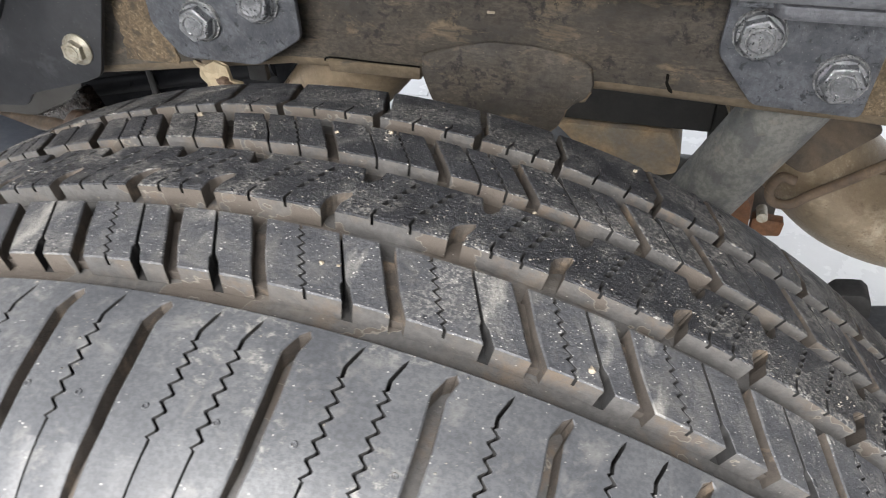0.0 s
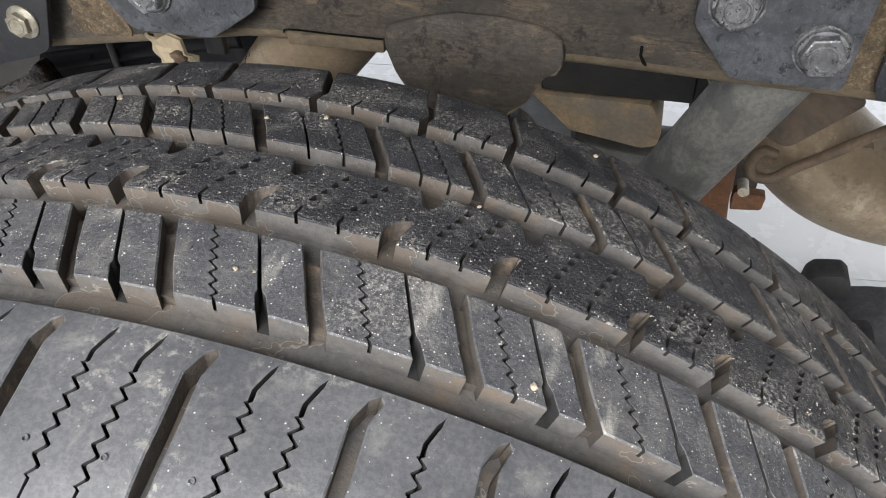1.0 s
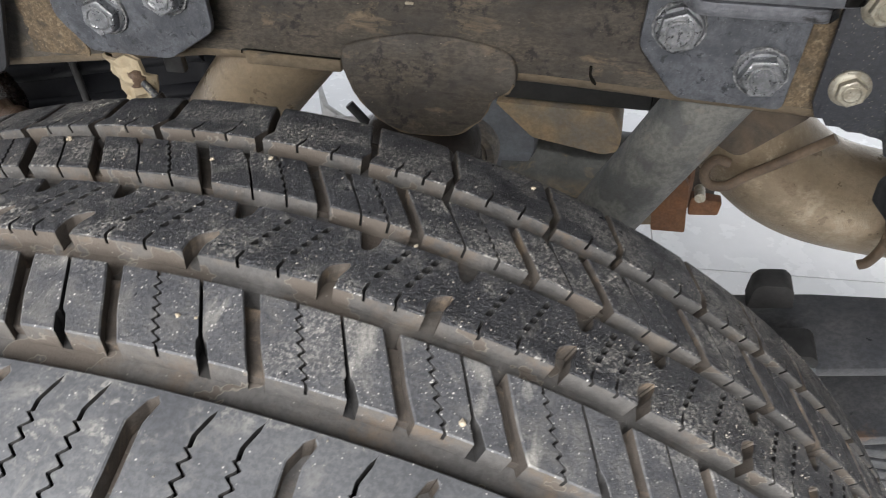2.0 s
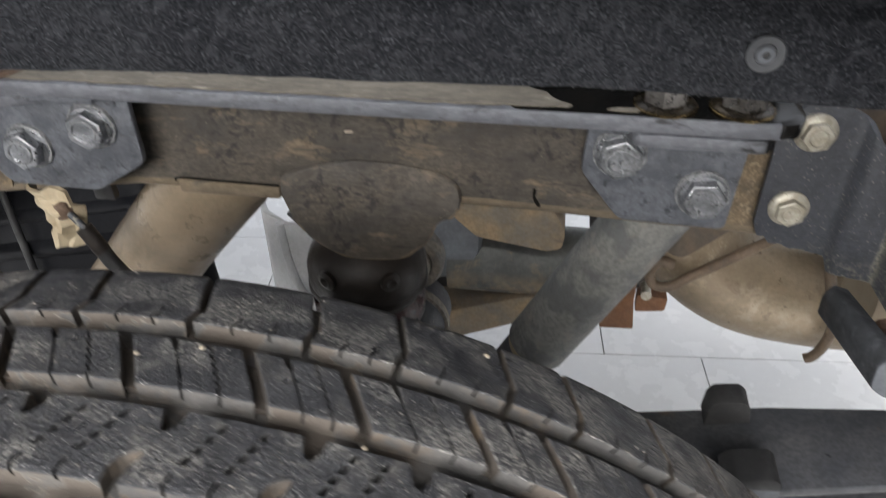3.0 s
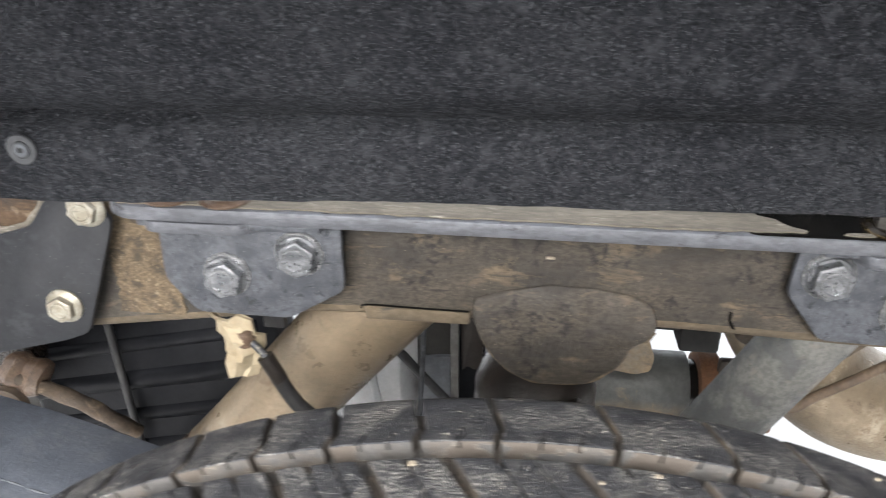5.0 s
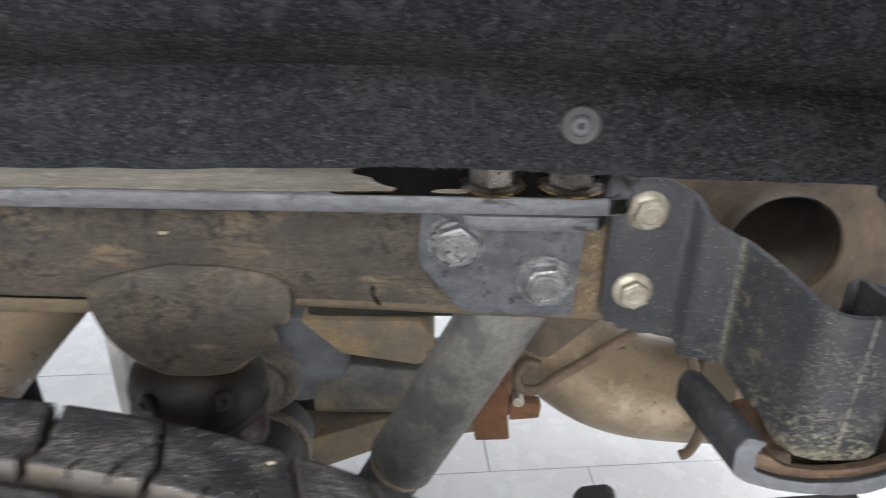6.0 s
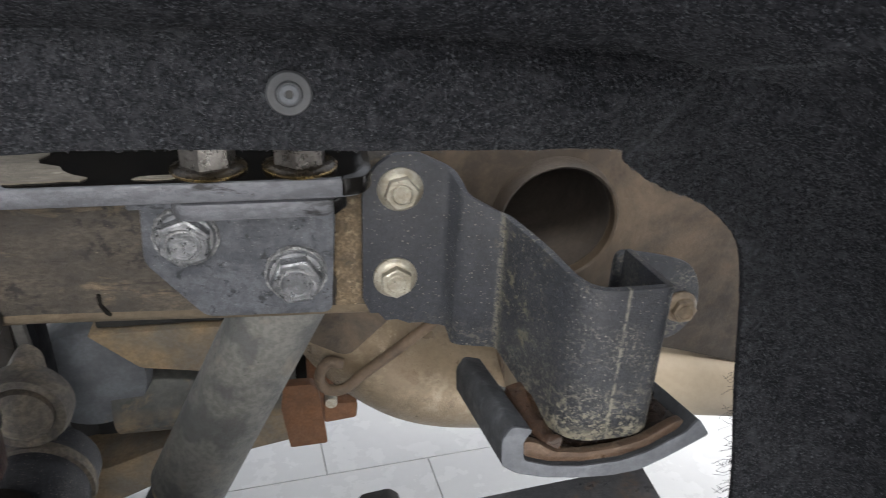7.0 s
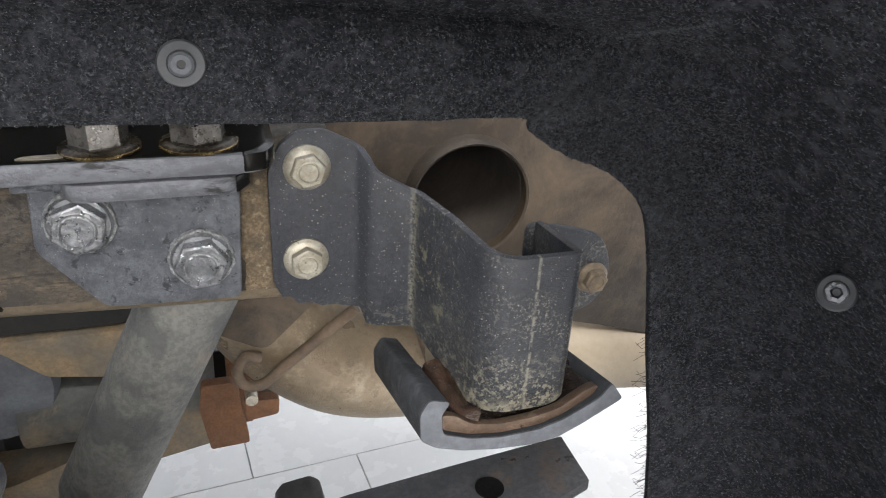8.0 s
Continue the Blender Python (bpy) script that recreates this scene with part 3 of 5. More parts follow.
def shoulder_block(pitch):
    edge = line((0.0900, -0.0068), (0.108, -0.0045), (0.121, -0.0026), (0.137, -0.0024), (0.150, -0.0030), (0.158, 0.0), (0.160, 0.0006))
    gap = line((0.090, 0.0007), (0.100, 0.0017), (0.130, 0.0021), (0.150, 0.0021), (0.1560, 0.0017), (0.1576, 0.00002), (0.160, 0.00002))
    half = line((0.090, 0.0003), (0.118, 0.00035), (0.124, 0.0006), (0.1555, 0.0006), (0.1575, 0.00002), (0.160, 0.00002))
    sipes = []
    for f in ((0.38, 0.68) if pitch > 0.036 else (0.5,)):
        sipes.append((lambda w, f=f: edge(w) + pitch * f + zigzag(w, 0.0044, 0.0013, 0.1205, 0.1469), half))
    bm = bmesh.new()
    rib_pieces(bm, 0.0900, 0.1597, pitch, edge, gap, sipes, 0.00055)
    return bm


def second_block(pitch):
    edge = line((0.170, 0.0112), (0.178, 0.0072), (0.195, 0.0))
    gap = line((0.170, 0.0024), (0.182, 0.0021), (0.195, 0.0025))
    half = line((0.17, 0.0005), (0.1945, 0.0005))
    notch = line((0.170, 0.0017), (0.1755, 0.0015), (0.1770, 0.0006), (0.195, 0.0005))
    straight = (lambda w: edge(w) + pitch * 0.64, notch)
    wavy = (lambda w: edge(w) + pitch * 0.33 + zigzag(w, 0.0036, 0.0011, 0.1715, 0.1930), half)
    if pitch <= SHORT:
        straight = (lambda w: edge(w) + pitch * 0.5, notch)
    bm = bmesh.new()
    rib_pieces(bm, 0.170, 0.195, pitch, edge, gap, [straight] if pitch <= SHORT else [wavy, straight], 0.00045, 0.40, 0.62)
    return bm


def dotted(first, spots, half, radius):
    """Half the width of a sipe that is open up to a point and from there on shows as a row of dots."""
    def width(w):
        if w < first:
            return half * 0.5
        if any(abs(w - c) < radius for c in spots):
            return half
        return 0.00001
    return width


def centre_block(pitch):
    edge = line((0.2035, -0.0020), (0.2086, -0.0019), (0.2115, -0.0009), (0.2130, 0.0001), (0.2145, 0.0013), (0.2149, 0.0020),
                (0.2228, 0.0045), (0.2235, 0.0045), (0.2270, 0.0051), (0.2315, 0.0048))
    gap = line((0.2035, 0.0024), (0.2086, 0.0026), (0.2115, 0.0027), (0.2130, 0.0022), (0.2145, 0.0013), (0.2149, 0.00001),
               (0.2228, 0.00001), (0.2235, 0.0012), (0.2270, 0.0028), (0.2315, 0.0036))
    half = dotted(0.2098, (0.2140, 0.2184, 0.2227, 0.2272), 0.0010, 0.0017)
    lean = line((0.2035, -0.0010), (0.2052, -0.0017), (0.2103, -0.0008), (0.2272, 0.0064), (0.2315, 0.0082))
    sipes = [(lambda w, f=f: lean(w) + pitch * f, half) for f in (0.33, 0.63)]
    bm = bmesh.new()
    rib_pieces(bm, 0.2035, 0.2315, pitch, edge, gap, sipes, 0.00045, 0.30)
    return bm


def fourth_block(pitch):
    edge = line((0.2395, 0.0105), (0.2450, 0.0080), (0.2615, -0.0008))
    gap = line((0.2395, 0.0022), (0.2615, 0.0023))
    half = line((0.2395, 0.0005), (0.2615, 0.0005))
    notch = line((0.2395, 0.00045), (0.2560, 0.00045), (0.2575, 0.0012), (0.2615, 0.0013))
    straight = (lambda w: edge(w) + pitch * 0.40, notch)
    wavy = (lambda w: edge(w) + pitch * 0.69 + zigzag(w, 0.0036, 0.0007, 0.2410, 0.2600), half)
    if pitch <= SHORT:
        straight = (lambda w: edge(w) + pitch * 0.5, notch)
    bm = bmesh.new()
    rib_pieces(bm, 0.2395, 0.2615, pitch, edge, gap, [straight] if pitch <= SHORT else [straight, wavy], 0.0009, 0.65, 0.70)
    return bm


def far_block(pitch):
    edge = line((0.2690, 0.0), (0.2740, -0.0004), (0.2800, 0.0014), (0.2900, -0.0012), (0.3040, -0.0040))
    gap = line((0.2690, 0.0016), (0.2800, 0.0014), (0.3040, 0.0017))
    half = line((0.2690, 0.0005), (0.2760, 0.0005), (0.2790, 0.00002), (0.3040, 0.00002))
    lean = line((0.2690, 0.0), (0.2760, 0.0022), (0.3040, 0.0010))
    cuts = (0.34, 0.66) if pitch > SHORT else (0.5,)
    bm = bmesh.new()
    rib_pieces(bm, 0.2715, 0.3050, pitch, edge, gap, [(lambda w, f=f: lean(w) + pitch * f, half) for f in cuts], 0.0018, 0.45)
    return bm


VENTS = [(s_at, 0.1273) for s_at in (-0.0405, -0.0204, -0.0044, 0.0154, 0.0352, 0.0562, 0.0825, 0.1040)]


def build_grit(tyre):
    """Loose pale grains lying on the block tops, thick in some places and thin in others."""
    rng = np.random.default_rng(17)
    verts, faces, tints = [], [], []
    shape = ((1, 0, 0), (-1, 0, 0), (0, 1, 0), (0, -1, 0), (0, 0, 1), (0, 0, -1))
    sides = ((0, 2, 4), (2, 1, 4), (1, 3, 4), (3, 0, 4), (2, 0, 5), (1, 2, 5), (3, 1, 5), (0, 3, 5))
    for ob in [c for c in tyre.children if c.name.startswith(("tread_block", "shoulder_block"))]:
        a = (ob.rotation_euler.y + math.pi) % (2 * math.pi) - math.pi
        if not -0.50 < a < 1.20:
            continue
        me, turn = ob.data, Matrix.Rotation(a, 3, "Y")
        near = me.vertices[0].co.y + CROWN < 0.10
        tops = [p for p in me.polygons if p.material_index == 0 and p.normal.z > 0.8 and (not near or p.center.y + CROWN > 0.118)]
        if not tops:
            continue
        areas = np.array([p.area for p in tops])
        count = int(areas.sum() * (110000 if near else 420000))
        for k in rng.choice(len(tops), count, p=areas / areas.sum()):
            corners = [me.vertices[v].co for v in tops[k].vertices]
            u, v = rng.random(2)
            at = turn @ ((corners[0] * (1 - u) + corners[1] * u) * (1 - v) + (corners[3] * (1 - u) + corners[2] * u) * v)
            drift = noise.noise(at * 60) + 0.6 * noise.noise(at * 190)
            if 0.203 < at.y + CROWN < 0.232:
                drift += 0.16
            if drift < 0.85 * rng.random() - 0.05:
                continue
            size = 0.00011 + 0.00038 * rng.random() ** 4
            stretch = rng.uniform(0.6, 1.3, 3) * size
            base = len(verts)
            verts.extend((at.x + q[0] * stretch[0], at.y + q[1] * stretch[1], at.z + q[2] * stretch[2] * 0.8 + size * 0.2) for q in shape)
            faces.extend(tuple(base + c for c in f) for f in sides)
    me = bpy.data.meshes.new("grit")
    me.from_pydata(verts, [], faces)
    me.materials.append(GRAIN)
    ob = new("grit", me)
    ob.matrix_basis = Matrix.LocRotScale((0, CROWN, RIM_R), Euler((0, 0, radians(1.75))), None)
    tagged(ob, "fine pale road grit scattered over the tyre tread", "grit", kind="stuff")


def build_wheel():
    wheel = thing("wheel", "road wheel with a worn dusty black all-season tyre", "wheel", at=(0, CROWN, RIM_R))
    wheel.rotation_euler = (0, 0, radians(1.75))
    # carcass: groove floor, shoulders and sidewalls
    prof = []
    for i in range(81):
        w = 0.0895 + (0.3052 - 0.0895) * i / 80
        prof.append((crown(w) - depth(w) - 0.0002, w - CROWN))
    far = [(0.328, 0.106), (0.300, 0.116), (0.270, 0.119), (0.238, 0.110), (0.222, 0.100)]
    near = [(0.222, -0.103), (0.238, -0.113), (0.262, -0.1215), (0.285, -0.1225), (0.305, -0.1200)]
    inner = [(0.218, 0.09), (0.218, -0.093)]
    bm = lathe(prof + far + inner + near, 240, axis="y", closed=True)
    tyre = part("tyre", bm, RUBBER_WALL, wheel)
    for p in tyre.data.polygons:
        w = p.center.y + CROWN
        if w < 0.100 or w > 0.303:
            p.material_index = 1
    tyre.data.materials.append(RUBBER_SIDE)
    # tread blocks: long, middle and short pitches in an uneven order
    order = [MIDDLE, SHORT, LONG, LONG, MIDDLE, LONG, SHORT, LONG, MIDDLE, SHORT, LONG, MIDDLE, LONG, LONG, SHORT, MIDDLE, LONG, SHORT]
    full = 2 * math.pi * RIM_R
    best = []
    for n in range(58, 72):
        seq = [order[i % len(order)] for i in range(n)]
        best.append((abs(sum(seq) - full), n))
    seq = [order[i % len(order)] for i in range(min(best)[1])]
    fit = full / sum(seq)
    ribs = [("shoulder_block", shoulder_block, 0.0110, RUBBER_SIDE), ("tread_block", second_block, 0.0205, RUBBER_CLEAN), ("tread_block", centre_block, 0.0, RUBBER),
            ("tread_block", fourth_block, -0.0247, RUBBER), ("shoulder_block", far_block, -0.0084, RUBBER)]
    for name, maker, offset, mat in ribs:
        meshes = {p: mesh_of(name, maker(p), mat, RUBBER_WALL, RUBBER_SIPE_SHADE, RUBBER_SLOT) for p in (LONG, MIDDLE, SHORT)}
        s = 0.0373 - fit * (MIDDLE + SHORT + LONG)
        for p in seq:
            ob = new(name, meshes[p])
            ob.parent = tyre
            ob.rotation_euler = (0, (s + offset) / RIM_R, 0)
            s += p * fit
    build_grit(tyre)
    # small moulded rings on the shoulder
    for s_at, w_at in VENTS:
        ring = part("moulded_ring", lathe([(0.0004, 0.0), (0.0006, 0.0005), (0.0008, 0.0005), (0.0010, 0.0)], 16, closed=True), RUBBER_SIDE, tyre)
        slope = math.atan2(crown(w_at + 0.001) - crown(w_at - 0.001), 0.002)
        ring.matrix_basis = Matrix.Rotation(s_at / RIM_R, 4, "Y") @ Matrix.Translation(at_tread(0.0, w_at, 0.0)) @ Matrix.Rotation(slope, 4, "X")
    # rim
    rim = part("rim", lathe([(0.222, -0.100), (0.226, -0.108), (0.218, -0.110), (0.205, -0.090), (0.190, -0.030), (0.186, 0.06), (0.205, 0.095), (0.222, 0.105),
                             (0.212, 0.106), (0.178, 0.065), (0.178, -0.030), (0.200, -0.100)], 96, axis="y", closed=True), ALLOY, wheel)
    part("hub", lathe([(0.182, -0.060), (0.182, -0.050), (0.080, -0.035), (0.030, -0.035), (0.030, -0.070), (0.060, -0.075), (0.090, -0.062)], 48, axis="y", closed=True), ALLOY, wheel)
    for k in range(5):
        a = 2 * math.pi * k / 5
        nut = part("wheel_nut", bolt_mesh(0.013, 0.020, 0.02, "y"), BOLT, wheel)
        nut.location = (0.055 * math.cos(a), -0.074, 0.055 * math.sin(a))
    return wheel


wheel = build_wheel()


# ---------------------------------------------------------------- floor
def build_floor():
    turn = pose(0.4175, 1.030, 0, 0, 0, 5.2)
    bm = bmesh.new()
    n = 60.0
    bm.faces.new([bm.verts.new((x, y, -0.004)) for x, y in ((-n, -n), (n, -n), (n, n), (-n, n))])
    floor = tagged(part("floor", bm, GROUT, None, smooth=False), "white glossy tiled floor with thin grey joints", "floor", kind="structure")
    long, wide, joint = 0.60, 0.30, 0.0022
    bm = box(joint / 2, long - joint / 2, joint / 2, wide - joint / 2, -0.012, 0.0, 0.0)
    tile = mesh_of("tile", bm, TILE, smooth=False)
    for r in range(-9, 9):
        for c in range(-4, 5):
            shift = -0.157 if r % 2 == 0 else 0.0
            ob = new("tile", tile)
            ob.parent = floor
            ob.matrix_basis = turn @ pose(c * long + shift, r * wide, 0)
    far = bmesh.new()
    for r in range(-30, 30):
        for c in range(-15, 16):
            if -9 <= r < 9 and -4 <= c < 5:
                continue
            x, y = c * long - (0.157 if r % 2 == 0 else 0), r * wide
            far.faces.new([far.verts.new(turn @ Vector((x + u * (long - joint) + joint / 2, y + v * (wide - joint) + joint / 2, 0))) for u, v in ((0, 0), (1, 0), (1, 1), (0, 1))])
    part("far_tiles", far, TILE, floor, smooth=False)["kind"] = "stuff"


# ---------------------------------------------------------------- frame rail and what is bolted to it
def rail_z(x):
    return float(np.interp(x, (-0.75, -0.33, -0.15, 0.10, 0.28, 0.75), (-0.085, -0.026, 0.0, 0.003, -0.004, -0.035)))


def build_rail():
    rail = thing("frame_rail", "brown dust-covered steel frame rail with scratched paint", "chassis frame")
    sec = rounded([(0.522, 0.596), (0.600, 0.596), (0.600, 0.697), (0.522, 0.697)], 0.009, 5)
    bm = bmesh.new()
    rows = []
    for i in range(61):
        x = -0.345 + 0.65 * i / 60
        rows.append([bm.verts.new((x, y, z + rail_z(x) + 0.0008 * noise.noise(Vector((x * 14, y * 20, z * 20))))) for y, z in sec])
    for a, b in zip(rows, rows[1:]):
        for j in range(len(sec)):
            bm.faces.new((a[j], a[(j + 1) % len(sec)], b[(j + 1) % len(sec)], b[j]))
    bm.faces.new(rows[0]), bm.faces.new(rows[-1][::-1])
    body = part("rail", bm, (RAIL, RAIL_EDGE), rail)
    # Faces along the lower front corner take the paler tan material.
    for p in body.data.polygons:
        ys, zs = [body.data.vertices[v].co.y for v in p.vertices], [body.data.vertices[v].co.z - rail_z(body.data.vertices[v].co.x) for v in p.vertices]
        if max(ys) < 0.534 and max(zs) < 0.610:
            p.material_index = 1
    # bump stop carrier, welded on
    out = [(-0.039, 0.618), (-0.0385, 0.606), (-0.031, 0.588), (-0.0205, 0.5725), (-0.006, 0.5615), (0.012, 0.5560), (0.0435, 0.5585), (0.0555, 0.5665), (0.0640, 0.5745), (0.0680, 0.5820), (0.0705, 0.5895),
           (0.0755, 0.5945), (0.0825, 0.5970), (0.0865, 0.6035), (0.0865, 0.6110), (0.0840, 0.6190), (0.0730, 0.6255), (0.045, 0.6305), (0.0125, 0.6315), (-0.0175, 0.6250)]
    plate = prism(rounded(out, 0.0030, 3), 0.5095, 0.524, 0.0030)
    for v in plate.verts:
        if v.co.y < 0.519:
            v.co.y += 0.0114 * smoothstep(v.co.z, 0.594, 0.630) + 0.0008 * noise.noise(v.co * 60)
    part("bump_stop_carrier", plate, RAIL, rail, "dusty rounded steel plate with a worn edge")
    bead = smooth_path([(x * 0.985 + 0.0003, 0.5112, z + 0.0012) for x, z in out[2:14]], 6)
    part("worn_edge", tube(bead, lambda u: 0.0009 + 0.0004 * math.sin(u * 47) * math.sin(u * 19), 8), RAIL_EDGE, rail, "worn tan edge of the plate")
    part("seam_strip", box(-0.1150, -0.0405, 0.5185, 0.530, 0.5965, 0.6068, 0.0022), RAIL_EDGE, rail)
    part("seam", tube(smooth_path([(-0.118, 0.5205, 0.6050), (-0.113, 0.5200, 0.6082), (-0.080, 0.5200, 0.6076), (-0.041, 0.5200, 0.6072)], 4), 0.0007, 8), OIL_GAP_BLACK, rail, "dark open seam")
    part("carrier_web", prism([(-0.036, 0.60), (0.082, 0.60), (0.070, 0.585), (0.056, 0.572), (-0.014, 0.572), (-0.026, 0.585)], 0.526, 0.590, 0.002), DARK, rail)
    tick = [(0.1338, 0.6185), (0.1360, 0.6180), (0.1358, 0.6120), (0.1398, 0.6055), (0.1392, 0.6045), (0.1365, 0.6062), (0.1340, 0.6115)]
    part("scar", prism(rounded(tick, 0.0008, 2), 0.5208, 0.5225), OIL_GAP_BLACK, rail, "black tick-shaped scratch in the paint")
    part("paint_chip", box(0.0095, 0.0150, 0.5205, 0.5225, 0.6513, 0.6530, 0.0005), STONE, rail, "pale paint chip")
    for x0, x1 in ((0.2575, 0.277), (-0.298, -0.249)):
        rnd = random.Random(round(x0 * 1000))
        side = lambda x, up: [(x + 0.004 * (rnd.random() - 0.5), z) for z in ([0.606 + 0.004 * k for k in range(20)] if up else [0.682 - 0.004 * k for k in range(20)])]
        drop = rail_z((x0 + x1) / 2)
        bm = prism([(x, z + drop * (0.69 - z) / 0.09) for x, z in side(x1, True) + side(x0, False)], 0.5207, 0.523, 0.0)
        part("mud_crust", bm, MUD, rail, "crust of dried tan mud")

    stop = thing("bump_stop", "rubber bump stop in a dark steel cup under the rail", "bump stop", at=(0.0095, 0.547, 0.498))
    part("cup", lathe([(0.028, 0.098), (0.029, 0.055), (0.036, 0.051), (0.0430, 0.043), (0.0464, 0.032), (0.0460, 0.018), (0.041, 0.003), (0.036, 0.0)], 48), CUP, stop)
    part("rim", lathe([(0.0455, 0.018), (0.0470, 0.016), (0.0470, 0.013), (0.0450, 0.011)], 48, closed=True), CUP, stop)
    part("rubber", lathe([(0.040, 0.006), (0.0445, -0.002), (0.0440, -0.018), (0.030, -0.028), (0.024, -0.044), (0.012, -0.050)], 36), MAROON, stop, "dark reddish-brown rubber cone")
    for a in (-2.0, -0.95):
        lug = part("lug", lathe([(0.0075, 0), (0.0075, 0.003), (0.0040, 0.0045), (0.002, 0.003)], 16, axis="x"), CUP, stop)
        lug.location = (0.0445 * math.cos(a), 0.0445 * math.sin(a), 0.040)
        lug.rotation_euler = (0, 0, a)


def build_mount_strip():
    """The long flat plate on top of the rail, its two under-plates and their bolts."""
    strip = thing("mount_strip", "long grey steel mounting strip lying along the frame rail", "bracket")
    out = [(-0.262, 0.475), (-0.250, 0.468), (0.260, 0.468), (0.2690, 0.4705), (0.2735, 0.480), (0.274, 0.545), (-0.268, 0.545), (-0.268, 0.485)]
    part("plate", slab(rounded(out, 0.006, 4), 0.6912, 0.7005, 0.0012), STRIP, strip)
    part("under_plate", slab(rounded([(0.1835, 0.480), (0.189, 0.4695), (0.256, 0.4695), (0.262, 0.480), (0.262, 0.530), (0.1835, 0.530)], 0.006, 4), 0.6815, 0.6898, 0.0012), STRIP, strip)
    part("under_plate", slab(rounded([(-0.245, 0.480), (-0.238, 0.4695), (-0.180, 0.4695), (-0.168, 0.480), (-0.168, 0.530), (-0.245, 0.530)], 0.006, 4), 0.6822, 0.6900, 0.0012), STRIP, strip)
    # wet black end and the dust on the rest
    part("oily_patch", slab(rounded([(0.120, 0.4695), (0.2545, 0.4695), (0.2650, 0.4730), (0.2710, 0.4825), (0.2730, 0.543), (0.110, 0.543)], 0.005, 3), 0.7004, 0.7010, 0.0), OIL_GAP_BLACK, strip, "wet oily black end of the plate")
    part("oily_end", slab(rounded([(0.2590, 0.4673), (0.2697, 0.4698), (0.2743, 0.4796), (0.2748, 0.520), (0.2640, 0.520)], 0.003, 3), 0.6922, 0.7006, 0.0008), OIL_GAP_BLACK, strip, "oil-black rounded end")
    part("oily_end", slab(rounded([(0.2560, 0.4692), (0.2628, 0.4796), (0.2628, 0.515), (0.2570, 0.515)], 0.002, 3), 0.6822, 0.6894, 0.0006), OIL_GAP_BLACK, strip, "oil-black rounded end")
    # Black block added so the crevice behind the bolts stays dark.
    part("gap_block", box(0.092, 0.272, 0.522, 0.560, 0.7006, 0.745, 0.002), OIL_GAP_BLACK, strip, "black block darkening the gap behind the bolts")
    edge = [(-0.255, 0.4705)]
    rnd = random.Random(4)
    for i in range(60):
        x = -0.25 + 0.400 * i / 59
        edge.append((x, 0.4705 + 0.0022 * rnd.random() + max(0.0, x - 0.10) * 0.05))
    edge += [(0.1525, 0.4765), (0.146, 0.4800), (0.141, 0.4850), (0.1385, 0.4905), (0.1290, 0.4950), (0.1270, 0.5010), (0.1300, 0.507), (0.124, 0.540), (-0.262, 0.540)]
    part("dust_layer", slab(edge, 0.7008, 0.7017, 0.0), DUST, strip, "layer of pale caked dust")
    for cx, cy, n in ((0.181, 0.4745, 7),):
        patch = [(cx + (0.008 + 0.004 * rnd.random()) * math.cos(a), cy + (0.002 + 0.0015 * rnd.random()) * math.sin(a)) for a in (2 * math.pi * k / n for k in range(n))]
        part("dust_patch", slab(patch, 0.7009, 0.7016, 0.0), DUST, strip)
    for x, turn in ((0.2020, 0.30), (0.2420, 0.38), (-0.226, 0.3), (-0.190, 0.1)):
        y = 0.4835
        w = part("washer", lathe([(0.0164, 0.0), (0.0166, 0.0012), (0.0158, 0.0022), (0.0140, 0.0030), (0.0120, 0.0031)], 40), WASHER if x > 0 else RUST, strip, "brassy oil-wet washer" if x > 0 else "dusty brown washer")
        w.location = (x, y, 0.7012)
        if x > 0:
            rim = part("washer_rim", lathe([(0.0158, 0.0009), (0.0164, 0.0014), (0.0170, 0.0009), (0.0167, 0.0)], 40, closed=True), BRASS, w, "golden wet rim")
        h = part("bolt", lathe([(0.0122, 0.0), (0.0122, 0.0230), (0.0108, 0.0250)], 6), BOLT_DARK, strip)
        h.location, h.rotation_euler = (x, y, 0.7038), (0, 0, turn)


